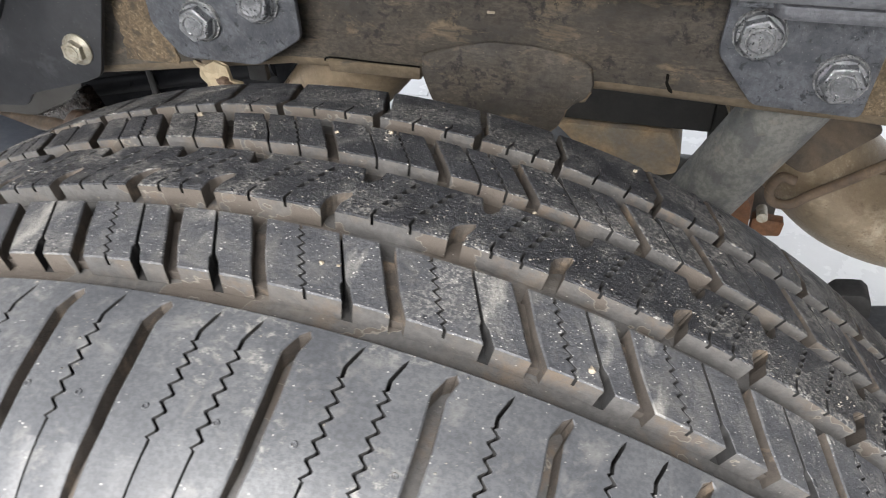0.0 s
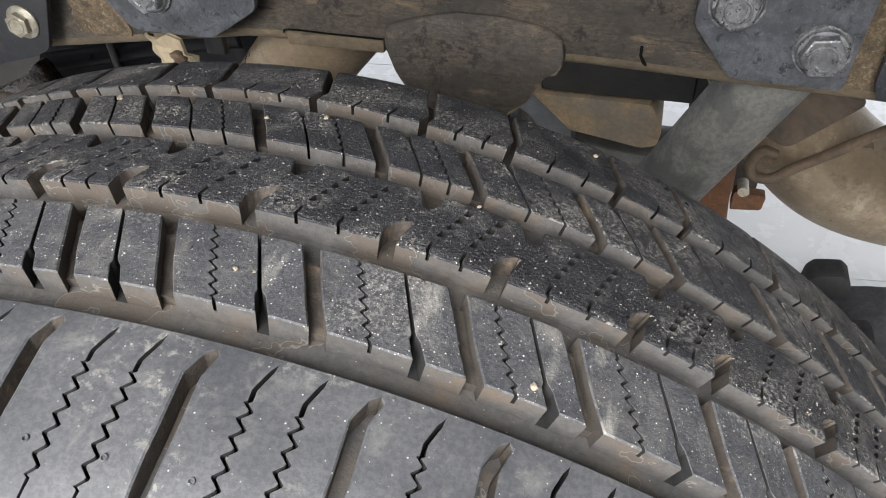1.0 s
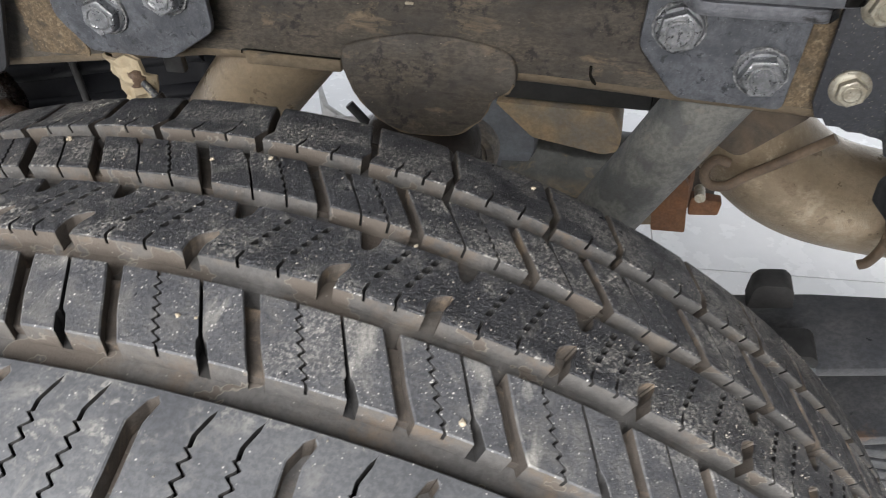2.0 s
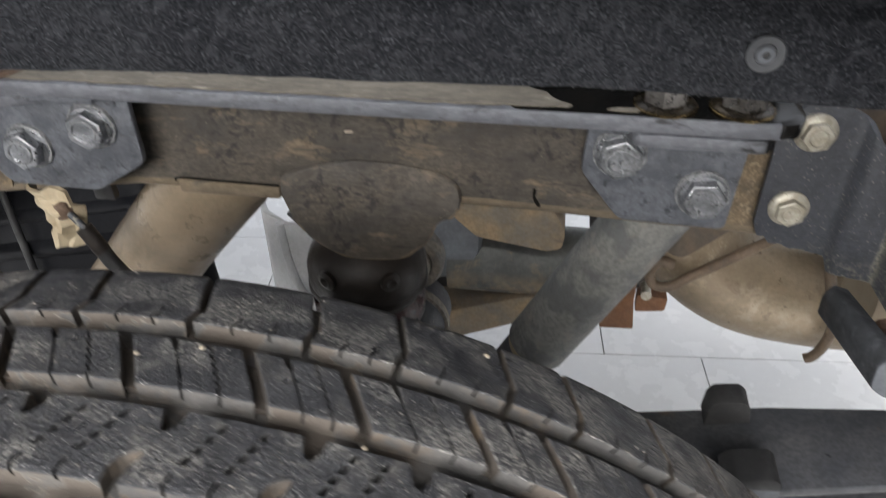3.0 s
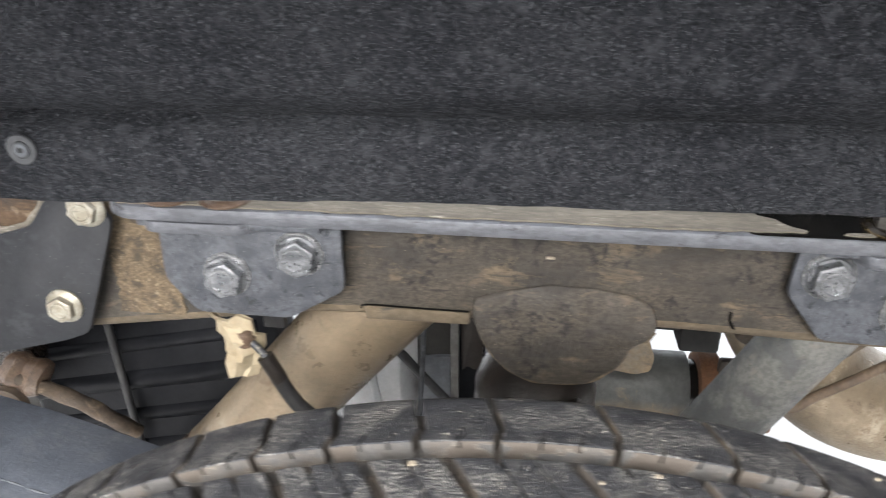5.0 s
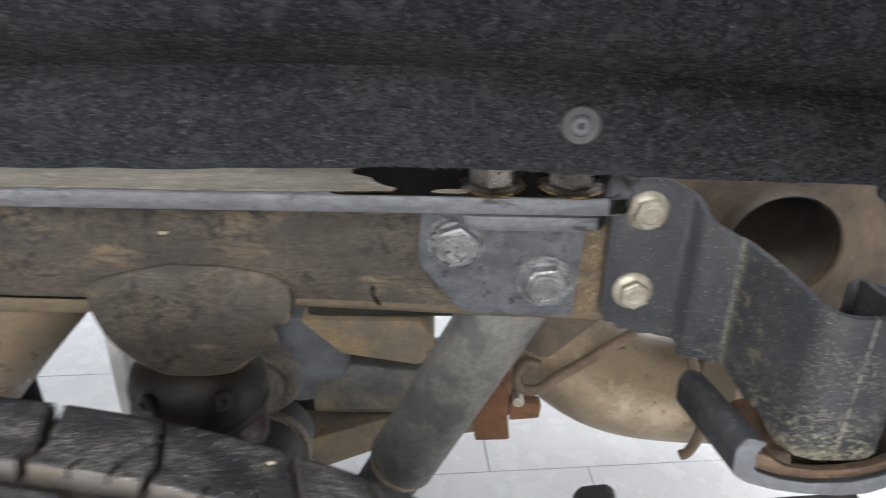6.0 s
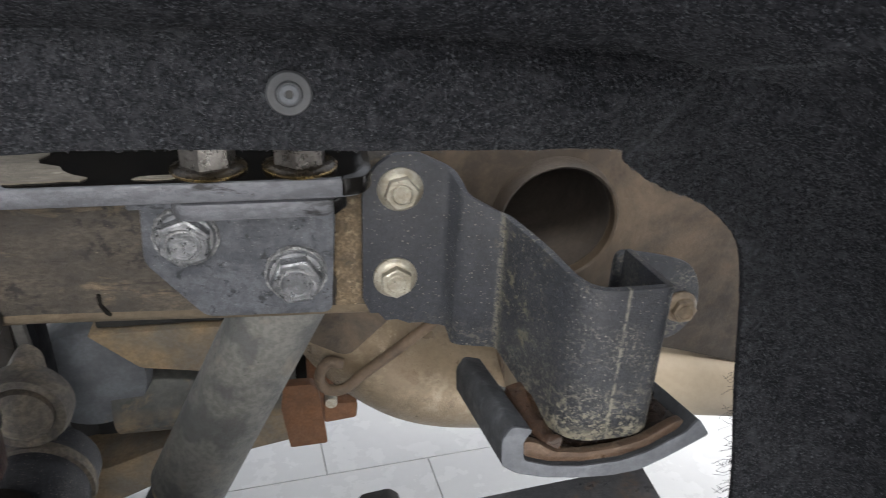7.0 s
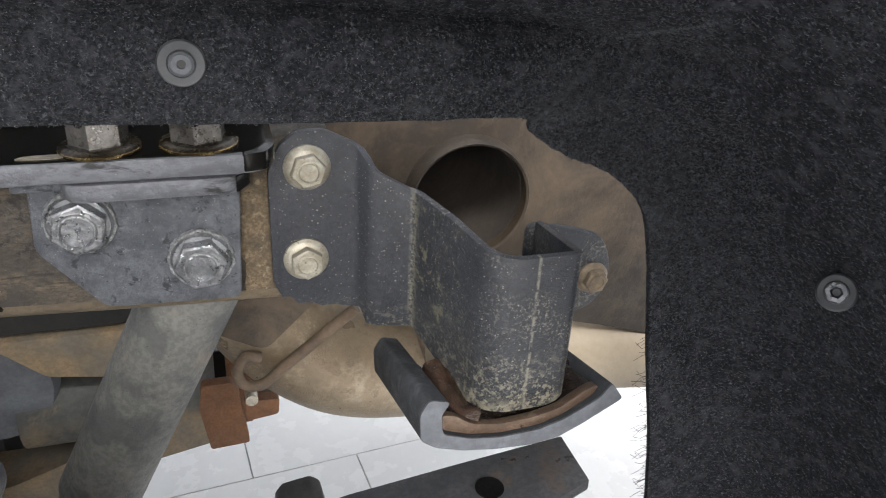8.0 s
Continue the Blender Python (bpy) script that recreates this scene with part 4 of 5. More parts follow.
def build_bolted_plates():
    right = thing("bolted_plate", "grey zinc-coated plate bolted to the frame rail with two flanged bolts", "bracket", "bolted plates")
    out = [(0.1655, 0.690), (0.1625, 0.642), (0.1895, 0.608), (0.2555, 0.6058), (0.2585, 0.663), (0.2585, 0.690)]
    part("plate", prism(rounded(out, 0.005, 4), 0.5085, 0.5140, 0.0012), PLATE, right)
    part("spacer", box(0.180, 0.240, 0.5138, 0.5225, 0.625, 0.672, 0.002), DARK, right)
    part("flange", prism(rounded([(0.1655, 0.6905), (0.1655, 0.6845), (0.2585, 0.6845), (0.2585, 0.6905)], 0.001, 2), 0.478, 0.5095, 0.0008), PLATE, right)
    bolt(right, (0.1845, 0.5085, 0.6568), 0.0158, 0.0228, 0.0118, BOLT, 0.35)
    bolt(right, (0.2372, 0.5085, 0.6320), 0.0158, 0.0228, 0.0118, BOLT, 0.10)
    left = thing("bolted_plate", "grey zinc-coated plate bolted to the frame rail with two flanged bolts", "bracket", "bolted plates")
    out = [(-0.2465, 0.690), (-0.2478, 0.633), (-0.228, 0.6075), (-0.163, 0.6065), (-0.1235, 0.631), (-0.1235, 0.690)]
    part("plate", prism(rounded(out, 0.006, 4), 0.4985, 0.5040, 0.0012), PLATE, left)
    part("spacer", box(-0.220, -0.150, 0.5038, 0.5225, 0.622, 0.672, 0.002), DARK, left)
    part("flange", prism(rounded([(-0.2465, 0.6905), (-0.2465, 0.6845), (-0.130, 0.6845), (-0.130, 0.6905)], 0.001, 2), 0.474, 0.4995, 0.0008), PLATE, left)
    bolt(left, (-0.2030, 0.4985, 0.6395), 0.0158, 0.0228, 0.0118, BOLT, 0.30)
    bolt(left, (-0.1520, 0.4985, 0.6580), 0.0158, 0.0228, 0.0118, BOLT, 0.45)


def sheet(plan, thick, cuts=6):
    """A bent upright sheet: plan points (x, y, z top, z bottom, radius of the bend), with thickness."""
    pts = [Vector(p[:4]) for p in plan]
    fine = []
    for i in range(len(pts)):
        if 0 < i < len(pts) - 1:
            a, p, b = pts[i - 1], pts[i], pts[i + 1]
            r = plan[i][4]
            ra, rb = min(r, (a - p).length * 0.48), min(r, (b - p).length * 0.48)
            s, e = p + (a - p).normalized() * ra, p + (b - p).normalized() * rb
            for j in range(cuts + 1):
                u = j / cuts
                fine.append((1 - u) ** 2 * s + 2 * u * (1 - u) * p + u * u * e)
        else:
            fine.append(pts[i])
    bm = bmesh.new()
    rows = []
    for i, p in enumerate(fine):
        d = fine[min(i + 1, len(fine) - 1)] - fine[max(i - 1, 0)]
        nrm = Vector((-d.y, d.x, 0)).normalized() * thick
        rows.append([bm.verts.new(q) for q in ((p.x, p.y, p.z), (p.x, p.y, p.w), (p.x + nrm.x, p.y + nrm.y, p.w), (p.x + nrm.x, p.y + nrm.y, p.z))])
    for a, b in zip(rows, rows[1:]):
        for j in range(4):
            bm.faces.new((a[j], a[(j + 1) % 4], b[(j + 1) % 4], b[j]))
    bm.faces.new(rows[0]), bm.faces.new(rows[-1][::-1])
    bmesh.ops.recalc_face_normals(bm, faces=bm.faces)
    return bevelled(bm, 0.0009, 2, 50)


def build_stop_bracket():
    br = thing("spring_stop_bracket", "black pressed-steel bracket with worn tan patches beside the rail", "bracket")
    plan = [(0.2725, 0.5105, 0.674, 0.612, 0), (0.278, 0.5105, 0.688, 0.602, 0.004), (0.288, 0.5105, 0.6955, 0.597, 0.004), (0.302, 0.5105, 0.6955, 0.594, 0.004),
            (0.3165, 0.5105, 0.688, 0.5920, 0.005), (0.3235, 0.4995, 0.677, 0.5840, 0.006), (0.3450, 0.4965, 0.6650, 0.5830, 0.0025), (0.3560, 0.468, 0.6615, 0.5740, 0.006),
            (0.3690, 0.4345, 0.6535, 0.5635, 0.016), (0.4140, 0.4345, 0.6535, 0.5640, 0.0065), (0.4210, 0.499, 0.6405, 0.5670, 0)]
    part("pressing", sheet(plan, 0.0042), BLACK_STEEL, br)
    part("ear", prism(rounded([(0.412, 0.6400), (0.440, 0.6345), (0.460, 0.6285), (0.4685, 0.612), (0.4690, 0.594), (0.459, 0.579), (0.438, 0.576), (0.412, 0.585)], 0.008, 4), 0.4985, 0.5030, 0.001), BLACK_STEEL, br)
    bolt(br, (0.2920, 0.5105, 0.6768), 0.0120, 0.0155, 0.0090, BOLT_PALE, 0.2, label="pale zinc flanged bolt")
    bolt(br, (0.2900, 0.5105, 0.6250), 0.0120, 0.0155, 0.0090, BOLT_PALE, 0.5, label="pale zinc flanged bolt")
    bolt(br, (0.4570, 0.4985, 0.6010), 0.0100, 0.0130, 0.0080, BOLT_TAN, 0.1, label="tan dusty flanged bolt")
    def sloped(bm):
        """The foot and its pad fall off towards the back."""
        for v in bm.verts:
            away = v.co.y - 0.4240
            v.co.z -= 0.20 * away
            v.co.x -= 0.06 * away
        return bm

    foot = [(0.3430, 0.5760), (0.3440, 0.5665), (0.3580, 0.5612), (0.3750, 0.5588), (0.3960, 0.5598), (0.4095, 0.5640), (0.4265, 0.5745), (0.4285, 0.5800), (0.4225, 0.5785),
            (0.4080, 0.5690), (0.3940, 0.5655), (0.3760, 0.5645), (0.3600, 0.5672), (0.3500, 0.5745)]
    part("foot", sloped(prism(rounded(foot, 0.0025, 3), 0.4262, 0.4320, 0.0012)), RUST, br, "rust-brown foot plate edge")
    # Oily plate; its dark colour also carries the shade under the bracket.
    part("foot_plate", sloped(prism(rounded([(x, z - 0.0015) for x, z in foot], 0.0025, 3), 0.4318, 0.500, 0.0008)), RUST_OILY_GAP, br, "oily brown foot plate, darkened as the shaded gap under the bracket")
    pad = [(0.3310, 0.5800), (0.3320, 0.5635), (0.3400, 0.5575), (0.3550, 0.5528), (0.3730, 0.5500), (0.3920, 0.5490), (0.4070, 0.5508), (0.4200, 0.5570), (0.4425, 0.5700),
           (0.4345, 0.5815), (0.4290, 0.5730), (0.4095, 0.5625), (0.3960, 0.5585), (0.3750, 0.5575), (0.3580, 0.5600), (0.3435, 0.5655), (0.3420, 0.5775), (0.3465, 0.5850), (0.3355, 0.5880)]
    part("rubber_pad", sloped(prism(rounded(pad, 0.0025, 3), 0.4250, 0.506, 0.0010)), PAD, br, "grey rubber pad folded round the foot")
    part("pad_edge", sloped(prism(rounded(pad, 0.0025, 3), 0.4234, 0.4250, 0.0005)), PAD_CUT, br, "paler cut edge of the rubber pad")
    bead = smooth_path([(0.3530, 0.474, 0.5700), (0.3550, 0.458, 0.5655), (0.3575, 0.4450, 0.5635), (0.3610, 0.4365, 0.5630), (0.3660, 0.4330, 0.5630)], 8)
    weld = tube(bead, lambda u: 0.0072 * (1 - 0.25 * u), 24)
    for v in weld.verts:
        v.co += Vector((1, 0.6, 1)) * 0.0016 * noise.noise(v.co * 120) + Vector((0.6, 1, 1)) * 0.0006 * noise.noise(v.co * 600)
    part("weld_bead", weld, RUST_WELD, br, "rust-brown weld bead")
    bead = smooth_path([(0.4125, 0.4335, 0.5650), (0.4185, 0.4400, 0.5670), (0.4235, 0.455, 0.5695), (0.4275, 0.470, 0.5710)], 6)
    part("weld_bead", tube(bead, lambda u: 0.0031 + 0.0004 * math.sin(u * 50), 14), RUST_OILY_GAP, br, "oily brown weld bead")

    left = thing("spring_stop_bracket", "flat black bracket fixed with pale bolts beside the rail", "bracket")
    out = [(-0.281, 0.672), (-0.300, 0.692), (-0.322, 0.690), (-0.342, 0.664), (-0.376, 0.653), (-0.430, 0.628), (-0.470, 0.605), (-0.500, 0.585), (-0.500, 0.535), (-0.410, 0.541), (-0.398, 0.555),
           (-0.336, 0.572), (-0.317, 0.580)]
    part("pressing", prism(rounded(out, 0.006, 3), 0.5035, 0.5085, 0.001), BLACK_PLAIN, left)
    part("fold", prism(rounded([(-0.470, 0.607), (-0.4565, 0.617), (-0.402, 0.646), (-0.375, 0.653), (-0.398, 0.622), (-0.438, 0.598), (-0.470, 0.585)], 0.006, 3), 0.4985, 0.5040, 0.002), BLACK_PLAIN, left, "folded edge of the bracket")
    bolt(left, (-0.2965, 0.5035, 0.6810), 0.0134, 0.0172, 0.0092, BOLT_PALE, 0.2, label="pale zinc flanged bolt")
    bolt(left, (-0.3300, 0.5035, 0.6030), 0.0134, 0.0172, 0.0092, BOLT_PALE, 0.5, label="pale zinc flanged bolt")
    bolt(left, (-0.4580, 0.5035, 0.5955), 0.0130, 0.0170, 0.0095, BOLT, 0.1)


# ---------------------------------------------------------------- springs and shock absorber
def bar(stations, thick, bevel=0.0012):
    """A flat leaf: stations (x, y near, y far, z of its top)."""
    bm = bmesh.new()
    rows = []
    for x, y0, y1, z in stations:
        rows.append([bm.verts.new(q) for q in ((x, y0, z), (x, y1, z), (x, y1, z - thick), (x, y0, z - thick))])
    for a, b in zip(rows, rows[1:]):
        for j in range(4):
            bm.faces.new((a[j], a[(j + 1) % 4], b[(j + 1) % 4], b[j]))
    bm.faces.new(rows[0]), bm.faces.new(rows[-1][::-1])
    bmesh.ops.recalc_face_normals(bm, faces=bm.faces)
    return bevelled(bm, bevel, 2, 40)


def build_springs():
    sp = thing("leaf_spring", "black leaf spring with a clamp and a drilled helper leaf", "leaf spring")
    part("helper_leaf", bar([(0.05, 0.408, 0.478, 0.435), (0.15, 0.408, 0.478, 0.450), (0.25, 0.408, 0.478, 0.4705), (0.305, 0.410, 0.478, 0.4825), (0.371, 0.417, 0.477, 0.4920), (0.441, 0.4375, 0.4770, 0.5000)], 0.008), LEAF, sp)
    # The leaf is not pierced; a black disc paints the hole's shade.
    part("hole", lathe([(0.0085, 0.0), (0.0085, 0.0006)], 28, (0.3835, 0.4505, 0.4948)), OIL_GAP_BLACK, sp, "flat black disc painted as the dark of a bolt hole")
    part("main_leaf", bar([(0.03, 0.410, 0.484, 0.335), (0.20, 0.410, 0.484, 0.368), (0.30, 0.410, 0.484, 0.402), (0.351, 0.410, 0.484, 0.421), (0.425, 0.412, 0.484, 0.449)], 0.010), LEAF, sp)
    for k in range(4):
        z = 0.372 - 0.013 * k
        part("lower_leaf", bar([(0.03, 0.424, 0.486, z), (0.15, 0.424, 0.486, z + 0.006), (0.30, 0.424, 0.486, z + 0.014), (0.50 - 0.02 * k, 0.424, 0.486, z + 0.026)], 0.010), LEAF, sp)
    part("rubber_block", prism(rounded([(0.263, 0.472), (0.264, 0.490), (0.268, 0.4960), (0.284, 0.4985), (0.2895, 0.494), (0.2925, 0.479)], 0.002, 3), 0.464, 0.482, 0.0012), BLACK_RUBBER, sp, "black rubber block")
    part("clamp", prism(rounded([(0.268, 0.448), (0.266, 0.484), (0.271, 0.490), (0.292, 0.495), (0.297, 0.491), (0.307, 0.450)], 0.002, 3), 0.4035, 0.424, 0.0012), UNDER_GREY, sp, "dusty grey clamp")
    part("clamp_cap", prism(rounded([(0.2640, 0.4865), (0.266, 0.4910), (0.271, 0.4955), (0.2920, 0.5000), (0.2970, 0.4960), (0.2975, 0.4900)], 0.002, 3), 0.4025, 0.4265, 0.0012), BLACK_RUBBER, sp, "black rubber cap")
    arm = thing("helper_spring", "smooth blue-grey painted helper spring with light scratches", "spring")
    part("arm", bar([(-0.70, 0.370, 0.492, 0.630), (-0.55, 0.370, 0.491, 0.578), (-0.45, 0.370, 0.490, 0.5455), (-0.35, 0.372, 0.490, 0.5170), (-0.245, 0.376, 0.489, 0.482), (-0.14, 0.390, 0.488, 0.452), (-0.04, 0.400, 0.486, 0.432)], 0.012, 0.003), ARM, arm)
    top = lambda x: float(np.interp(x, (-0.45, -0.35, -0.245), (0.5455, 0.5170, 0.482)))
    for pts in ([(-0.425, 0.429), (-0.407, 0.428), (-0.393, 0.428), (-0.382, 0.425), (-0.373, 0.418)], [(-0.420, 0.415), (-0.399, 0.415), (-0.377, 0.414), (-0.356, 0.411), (-0.344, 0.404)],
                [(-0.350, 0.4185), (-0.340, 0.419), (-0.320, 0.4185), (-0.302, 0.422)]):
        path = smooth_path([(x, y, 0.0) for x, y in pts], 6)
        part("scratch", tube([(p[0], p[1], top(p[0]) - 0.0004) for p in path], lambda u: 0.0008 + 0.0004 * math.sin(u * 23), 6), SCRATCH, arm, "pale scratch")


def build_shock():
    top, bottom = Vector((0.2245, 0.596, 0.560)), Vector((0.0700, 0.632, 0.230))
    d = (bottom - top).normalized()
    sh = thing("shock_absorber", "dusty grey-green shock absorber leaning under the frame", "shock absorber")
    part("dust_tube", tube([top - d * 0.038, top + d * 0.185], 0.0292, 36), SHOCK, sh)
    part("body", tube([top + d * 0.181, top + d * 0.37], 0.0252, 32), BLACK_STEEL, sh, "black lower cylinder")
    part("label_band", tube([top + d * 0.188, top + d * 0.194], 0.0255, 32), TAPE, sh, "yellow paint mark")
    eye = part("eye", lathe([(0.020, -0.02), (0.020, 0.02), (0.008, 0.02), (0.008, -0.02)], 28, axis="y", closed=True), BLACK_STEEL, sh)
    eye.location = bottom + d * 0.05


# ---------------------------------------------------------------- exhaust and underbody
def build_exhaust():
    tail = thing("tailpipe", "dusty tan bent exhaust tailpipe hung on a rusty rod", "exhaust pipe")
    path = smooth_path([(0.235, 0.770, 0.520), (0.262, 0.768, 0.470), (0.300, 0.765, 0.419), (0.355, 0.762, 0.378), (0.430, 0.760, 0.362), (0.540, 0.760, 0.362), (0.700, 0.762, 0.364)], 8)
    part("pipe", tube(path, lambda u: 0.0540 + 0.0045 * math.exp(-((u - 0.42) / 0.2) ** 2), 40), TAN, tail)
    part("collar", prism(rounded([(0.195, 0.49), (0.275, 0.535), (0.330, 0.500), (0.275, 0.445)], 0.010, 3), 0.69, 0.75, 0.003), TAN_SHEET, tail)
    rod = smooth_path([(0.352, 0.690, 0.478), (0.318, 0.695, 0.446), (0.290, 0.700, 0.420), (0.272, 0.700, 0.4045), (0.256, 0.700, 0.406), (0.2505, 0.700, 0.420), (0.258, 0.700, 0.4345), (0.271, 0.700, 0.432)], 8)
    part("hanger_rod", tube(rod, 0.0050, 14), ROD, tail, "brown hooked hanger rod")
    rod = smooth_path([(0.386, 0.695, 0.530), (0.396, 0.695, 0.488), (0.4066, 0.694, 0.4576), (0.4186, 0.693, 0.4194), (0.430, 0.693, 0.384), (0.4315, 0.693, 0.358), (0.4250, 0.694, 0.336), (0.4180, 0.695, 0.330)], 8)
    part("hanger_rod", tube(rod, 0.0052, 14), ROD, tail, "brown hooked hanger rod")

    iron = thing("rusty_bracket", "orange-rusted flat steel hanger bracket with a lug", "bracket")
    part("strap", prism(rounded([(0.219, 0.274), (0.2575, 0.276), (0.250, 0.345), (0.2440, 0.354), (0.2160, 0.354), (0.2120, 0.325)], 0.003, 3), 0.776, 0.788, 0.0015), RUST_ORANGE, iron)
    part("lug", prism(rounded([(0.2555, 0.305), (0.288, 0.309), (0.2895, 0.328), (0.2555, 0.330)], 0.003, 3), 0.774, 0.788, 0.0015), RUST_ORANGE, iron)
    part("pin", lathe([(0.006, -0.015), (0.006, 0.004), (0.004, 0.006)], 16, (0.262, 0.772, 0.343), axis="y"), BOLT_PALE, iron, "small pale pin")

    over = thing("exhaust_pipe", "wide tan dusty exhaust pipe running up under the rail", "exhaust pipe")
    part("pipe", tube(smooth_path([(-0.42, 0.600, 0.230), (-0.262, 0.585, 0.400), (-0.150, 0.580, 0.535), (-0.075, 0.582, 0.620)], 6), 0.0405, 40), TAN, over)


def build_underbody():
    # Added out of view; its reach sets how much light gets to the floor.
    part("unseen_floor_pan", box(-2.0, 1.3, 0.62, 1.55, 0.735, 0.76, 0.004), DARK, thing("unseen_floor_pan", "unseen dark pan above the frame, sized for the light below", "car body"))
    # Added panels, out of view; the arch edge is drawn to block light.
    side = thing("unseen_body_side", "unseen dark body side, its arch edge shaped to block light", "car body")
    lip = [(0.400, 0.16), (0.415, 0.48), (0.428, 0.66), (0.385, 0.81), (0.210, 0.935), (-0.05, 0.975), (-0.310, 0.925), (-0.510, 0.780), (-0.610, 0.560), (-0.630, 0.30)]
    lip = [(p.x, p.y) for p in smooth_path([(x, z, 0.0) for x, z in lip], 5)]
    part("panel", prism([(-2.0, 0.30), (-2.0, 1.05), (1.3, 1.05), (1.3, 0.16)] + lip, 0.030, 0.068, 0.0), DARK, side)
    part("far_panel", box(-2.0, 1.3, 1.55, 1.59, 0.70, 1.05, 0.01), DARK, side)
    part("end_panel", box(1.26, 1.30, 0.07, 1.55, 0.62, 1.05, 0.01), DARK, side)
    part("end_panel", box(-2.0, -1.96, 0.07, 1.55, 0.60, 1.05, 0.01), DARK, side)
    tank = thing("fuel_tank", "ribbed glossy black plastic tank behind the frame rail", "fuel tank", at=(-0.50, 0.690, 0.330))
    tank.rotation_euler = (radians(-14), radians(-12), 0)
    part("shell", bevelled(box(-0.045, 0.258, 0.0, 0.09, -0.16, 0.235, 0.0), 0.025, 5), BLACK_PLASTIC, tank)
    for k in range(9):
        z = -0.125 + 0.040 * k
        r = (0.014, 0.010)[k % 2]
        part("rib", tube([(-0.03, r * 0.62, z), (0.246, r * 0.62, z)], r, 24), BLACK_PLASTIC, tank)
    part("strap", tube([(0.088, -0.010, -0.15), (0.086, -0.010, 0.04), (0.084, -0.010, 0.225)], 0.0042, 10), BLACK_RUBBER, tank, "black strap")
    part("heat_shield", box(-0.95, -0.42, 0.86, 0.88, 0.10, 0.60, 0.006), DARK, thing("heat_shield", "dark dusty shield plate behind the black tank", "heat shield"))
    fill = thing("filler_pipe", "rusty brown bent pipe with a clamp beside the black tank", "pipe")
    part("pipe", tube(smooth_path([(-0.620, 0.635, 0.430), (-0.545, 0.630, 0.436), (-0.495, 0.630, 0.430), (-0.463, 0.635, 0.411), (-0.435, 0.637, 0.396), (-0.412, 0.642, 0.374), (-0.402, 0.660, 0.345)], 8), lambda u: 0.0080 + 0.0005 * math.sin(u * 37), 18), PIPE_RUST, fill)
    lump = lathe([(0.009, -0.024), (0.017, -0.020), (0.0205, -0.010), (0.0165, -0.001), (0.0200, 0.009), (0.0175, 0.018), (0.009, 0.022)], 28, axis="x")
    for v in lump.verts:
        v.co += v.co.normalized() * 0.0035 * noise.noise(v.co * 70)
    clamp = part("clamp", lump, RUST, fill, "lumpy rusty clamp")
    clamp.location, clamp.rotation_euler = (-0.4915, 0.640, 0.428), (0, radians(20), 0)
    part("ring", lathe([(0.012, -0.006), (0.021, -0.005), (0.022, 0.003), (0.013, 0.006)], 28, (-0.508, 0.622, 0.402), axis="y", closed=True), PIPE_RUST, fill, "dusty brown ring")
    part("plate", prism(rounded([(-0.63, 0.40), (-0.53, 0.445), (-0.505, 0.47), (-0.49, 0.43), (-0.52, 0.375), (-0.62, 0.33)], 0.012, 3), 0.66, 0.68, 0.004), RUST_OILY_GAP, fill, "dark rusty plate")

    cross = thing("cross_member", "dusty tan and blue-grey steel cross member under the vehicle", "chassis frame")
    part("top_plate", prism(rounded([(0.010, 0.3650), (0.1560, 0.3650), (0.1640, 0.350), (0.1720, 0.330), (0.1690, 0.309), (0.1500, 0.303), (0.060, 0.318)], 0.005, 3), 0.878, 1.10, 0.003), UNDER_TAN, cross, "tan dusty gusset")
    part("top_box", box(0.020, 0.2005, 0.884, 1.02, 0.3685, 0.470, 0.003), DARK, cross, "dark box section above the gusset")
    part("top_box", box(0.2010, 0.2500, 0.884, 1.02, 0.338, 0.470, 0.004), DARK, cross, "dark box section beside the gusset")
    part("tube", tube([(0.020, 0.93, 0.249), (0.226, 0.93, 0.249)], 0.0495, 40), TUBE_GREY, cross)
    # A solid neck; the darkness of the gap is put into its black.
    part("dark_neck", tube([(0.222, 0.93, 0.249), (0.242, 0.93, 0.249)], 0.040, 28), OIL_GAP_BLACK, cross, "black neck coloured as the shaded gap at the tube end")
    part("drum", lathe([(0.036, 0.0), (0.052, 0.002), (0.0560, 0.008), (0.0560, 0.026), (0.048, 0.032)], 40, (0.2385, 0.93, 0.249), axis="x"), RUST_ORANGE, cross, "orange-rusted drum")
    part("hub", box(0.2600, 0.3020, 0.900, 0.912, 0.235, 0.3170, 0.004), TAN_SHEET, cross, "dark brown dusty hub")
    part("end_disc", lathe([(0.020, -0.02), (0.062, -0.018), (0.066, -0.008), (0.066, 0.05), (0.050, 0.06)], 40, (0.000, 0.905, 0.300), axis="y"), UNDER_GREY, cross)
    part("lower_arm", prism(rounded([(-0.050, 0.165), (0.000, 0.172), (0.125, 0.218), (0.235, 0.236), (0.245, 0.195), (0.120, 0.170), (0.010, 0.120), (-0.050, 0.115)], 0.012, 3), 0.885, 0.955, 0.004), UNDER_TAN, cross, "tan dusty lower arm")
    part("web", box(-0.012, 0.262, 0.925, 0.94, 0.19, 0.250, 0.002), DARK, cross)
    # Added dark filler boxes close the bright gaps behind the cross member.
    part("dark_filler", box(-0.085, 0.070, 1.03, 1.05, 0.030, 0.175, 0.004), DARK, cross)
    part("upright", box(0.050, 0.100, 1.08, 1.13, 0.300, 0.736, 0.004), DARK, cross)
    part("dark_filler", box(-0.165, 0.030, 1.00, 1.02, 0.16, 0.330, 0.004), DARK, cross)
    axle = thing("axle", "dark dusty axle tube and joint housings between the wheels", "axle")
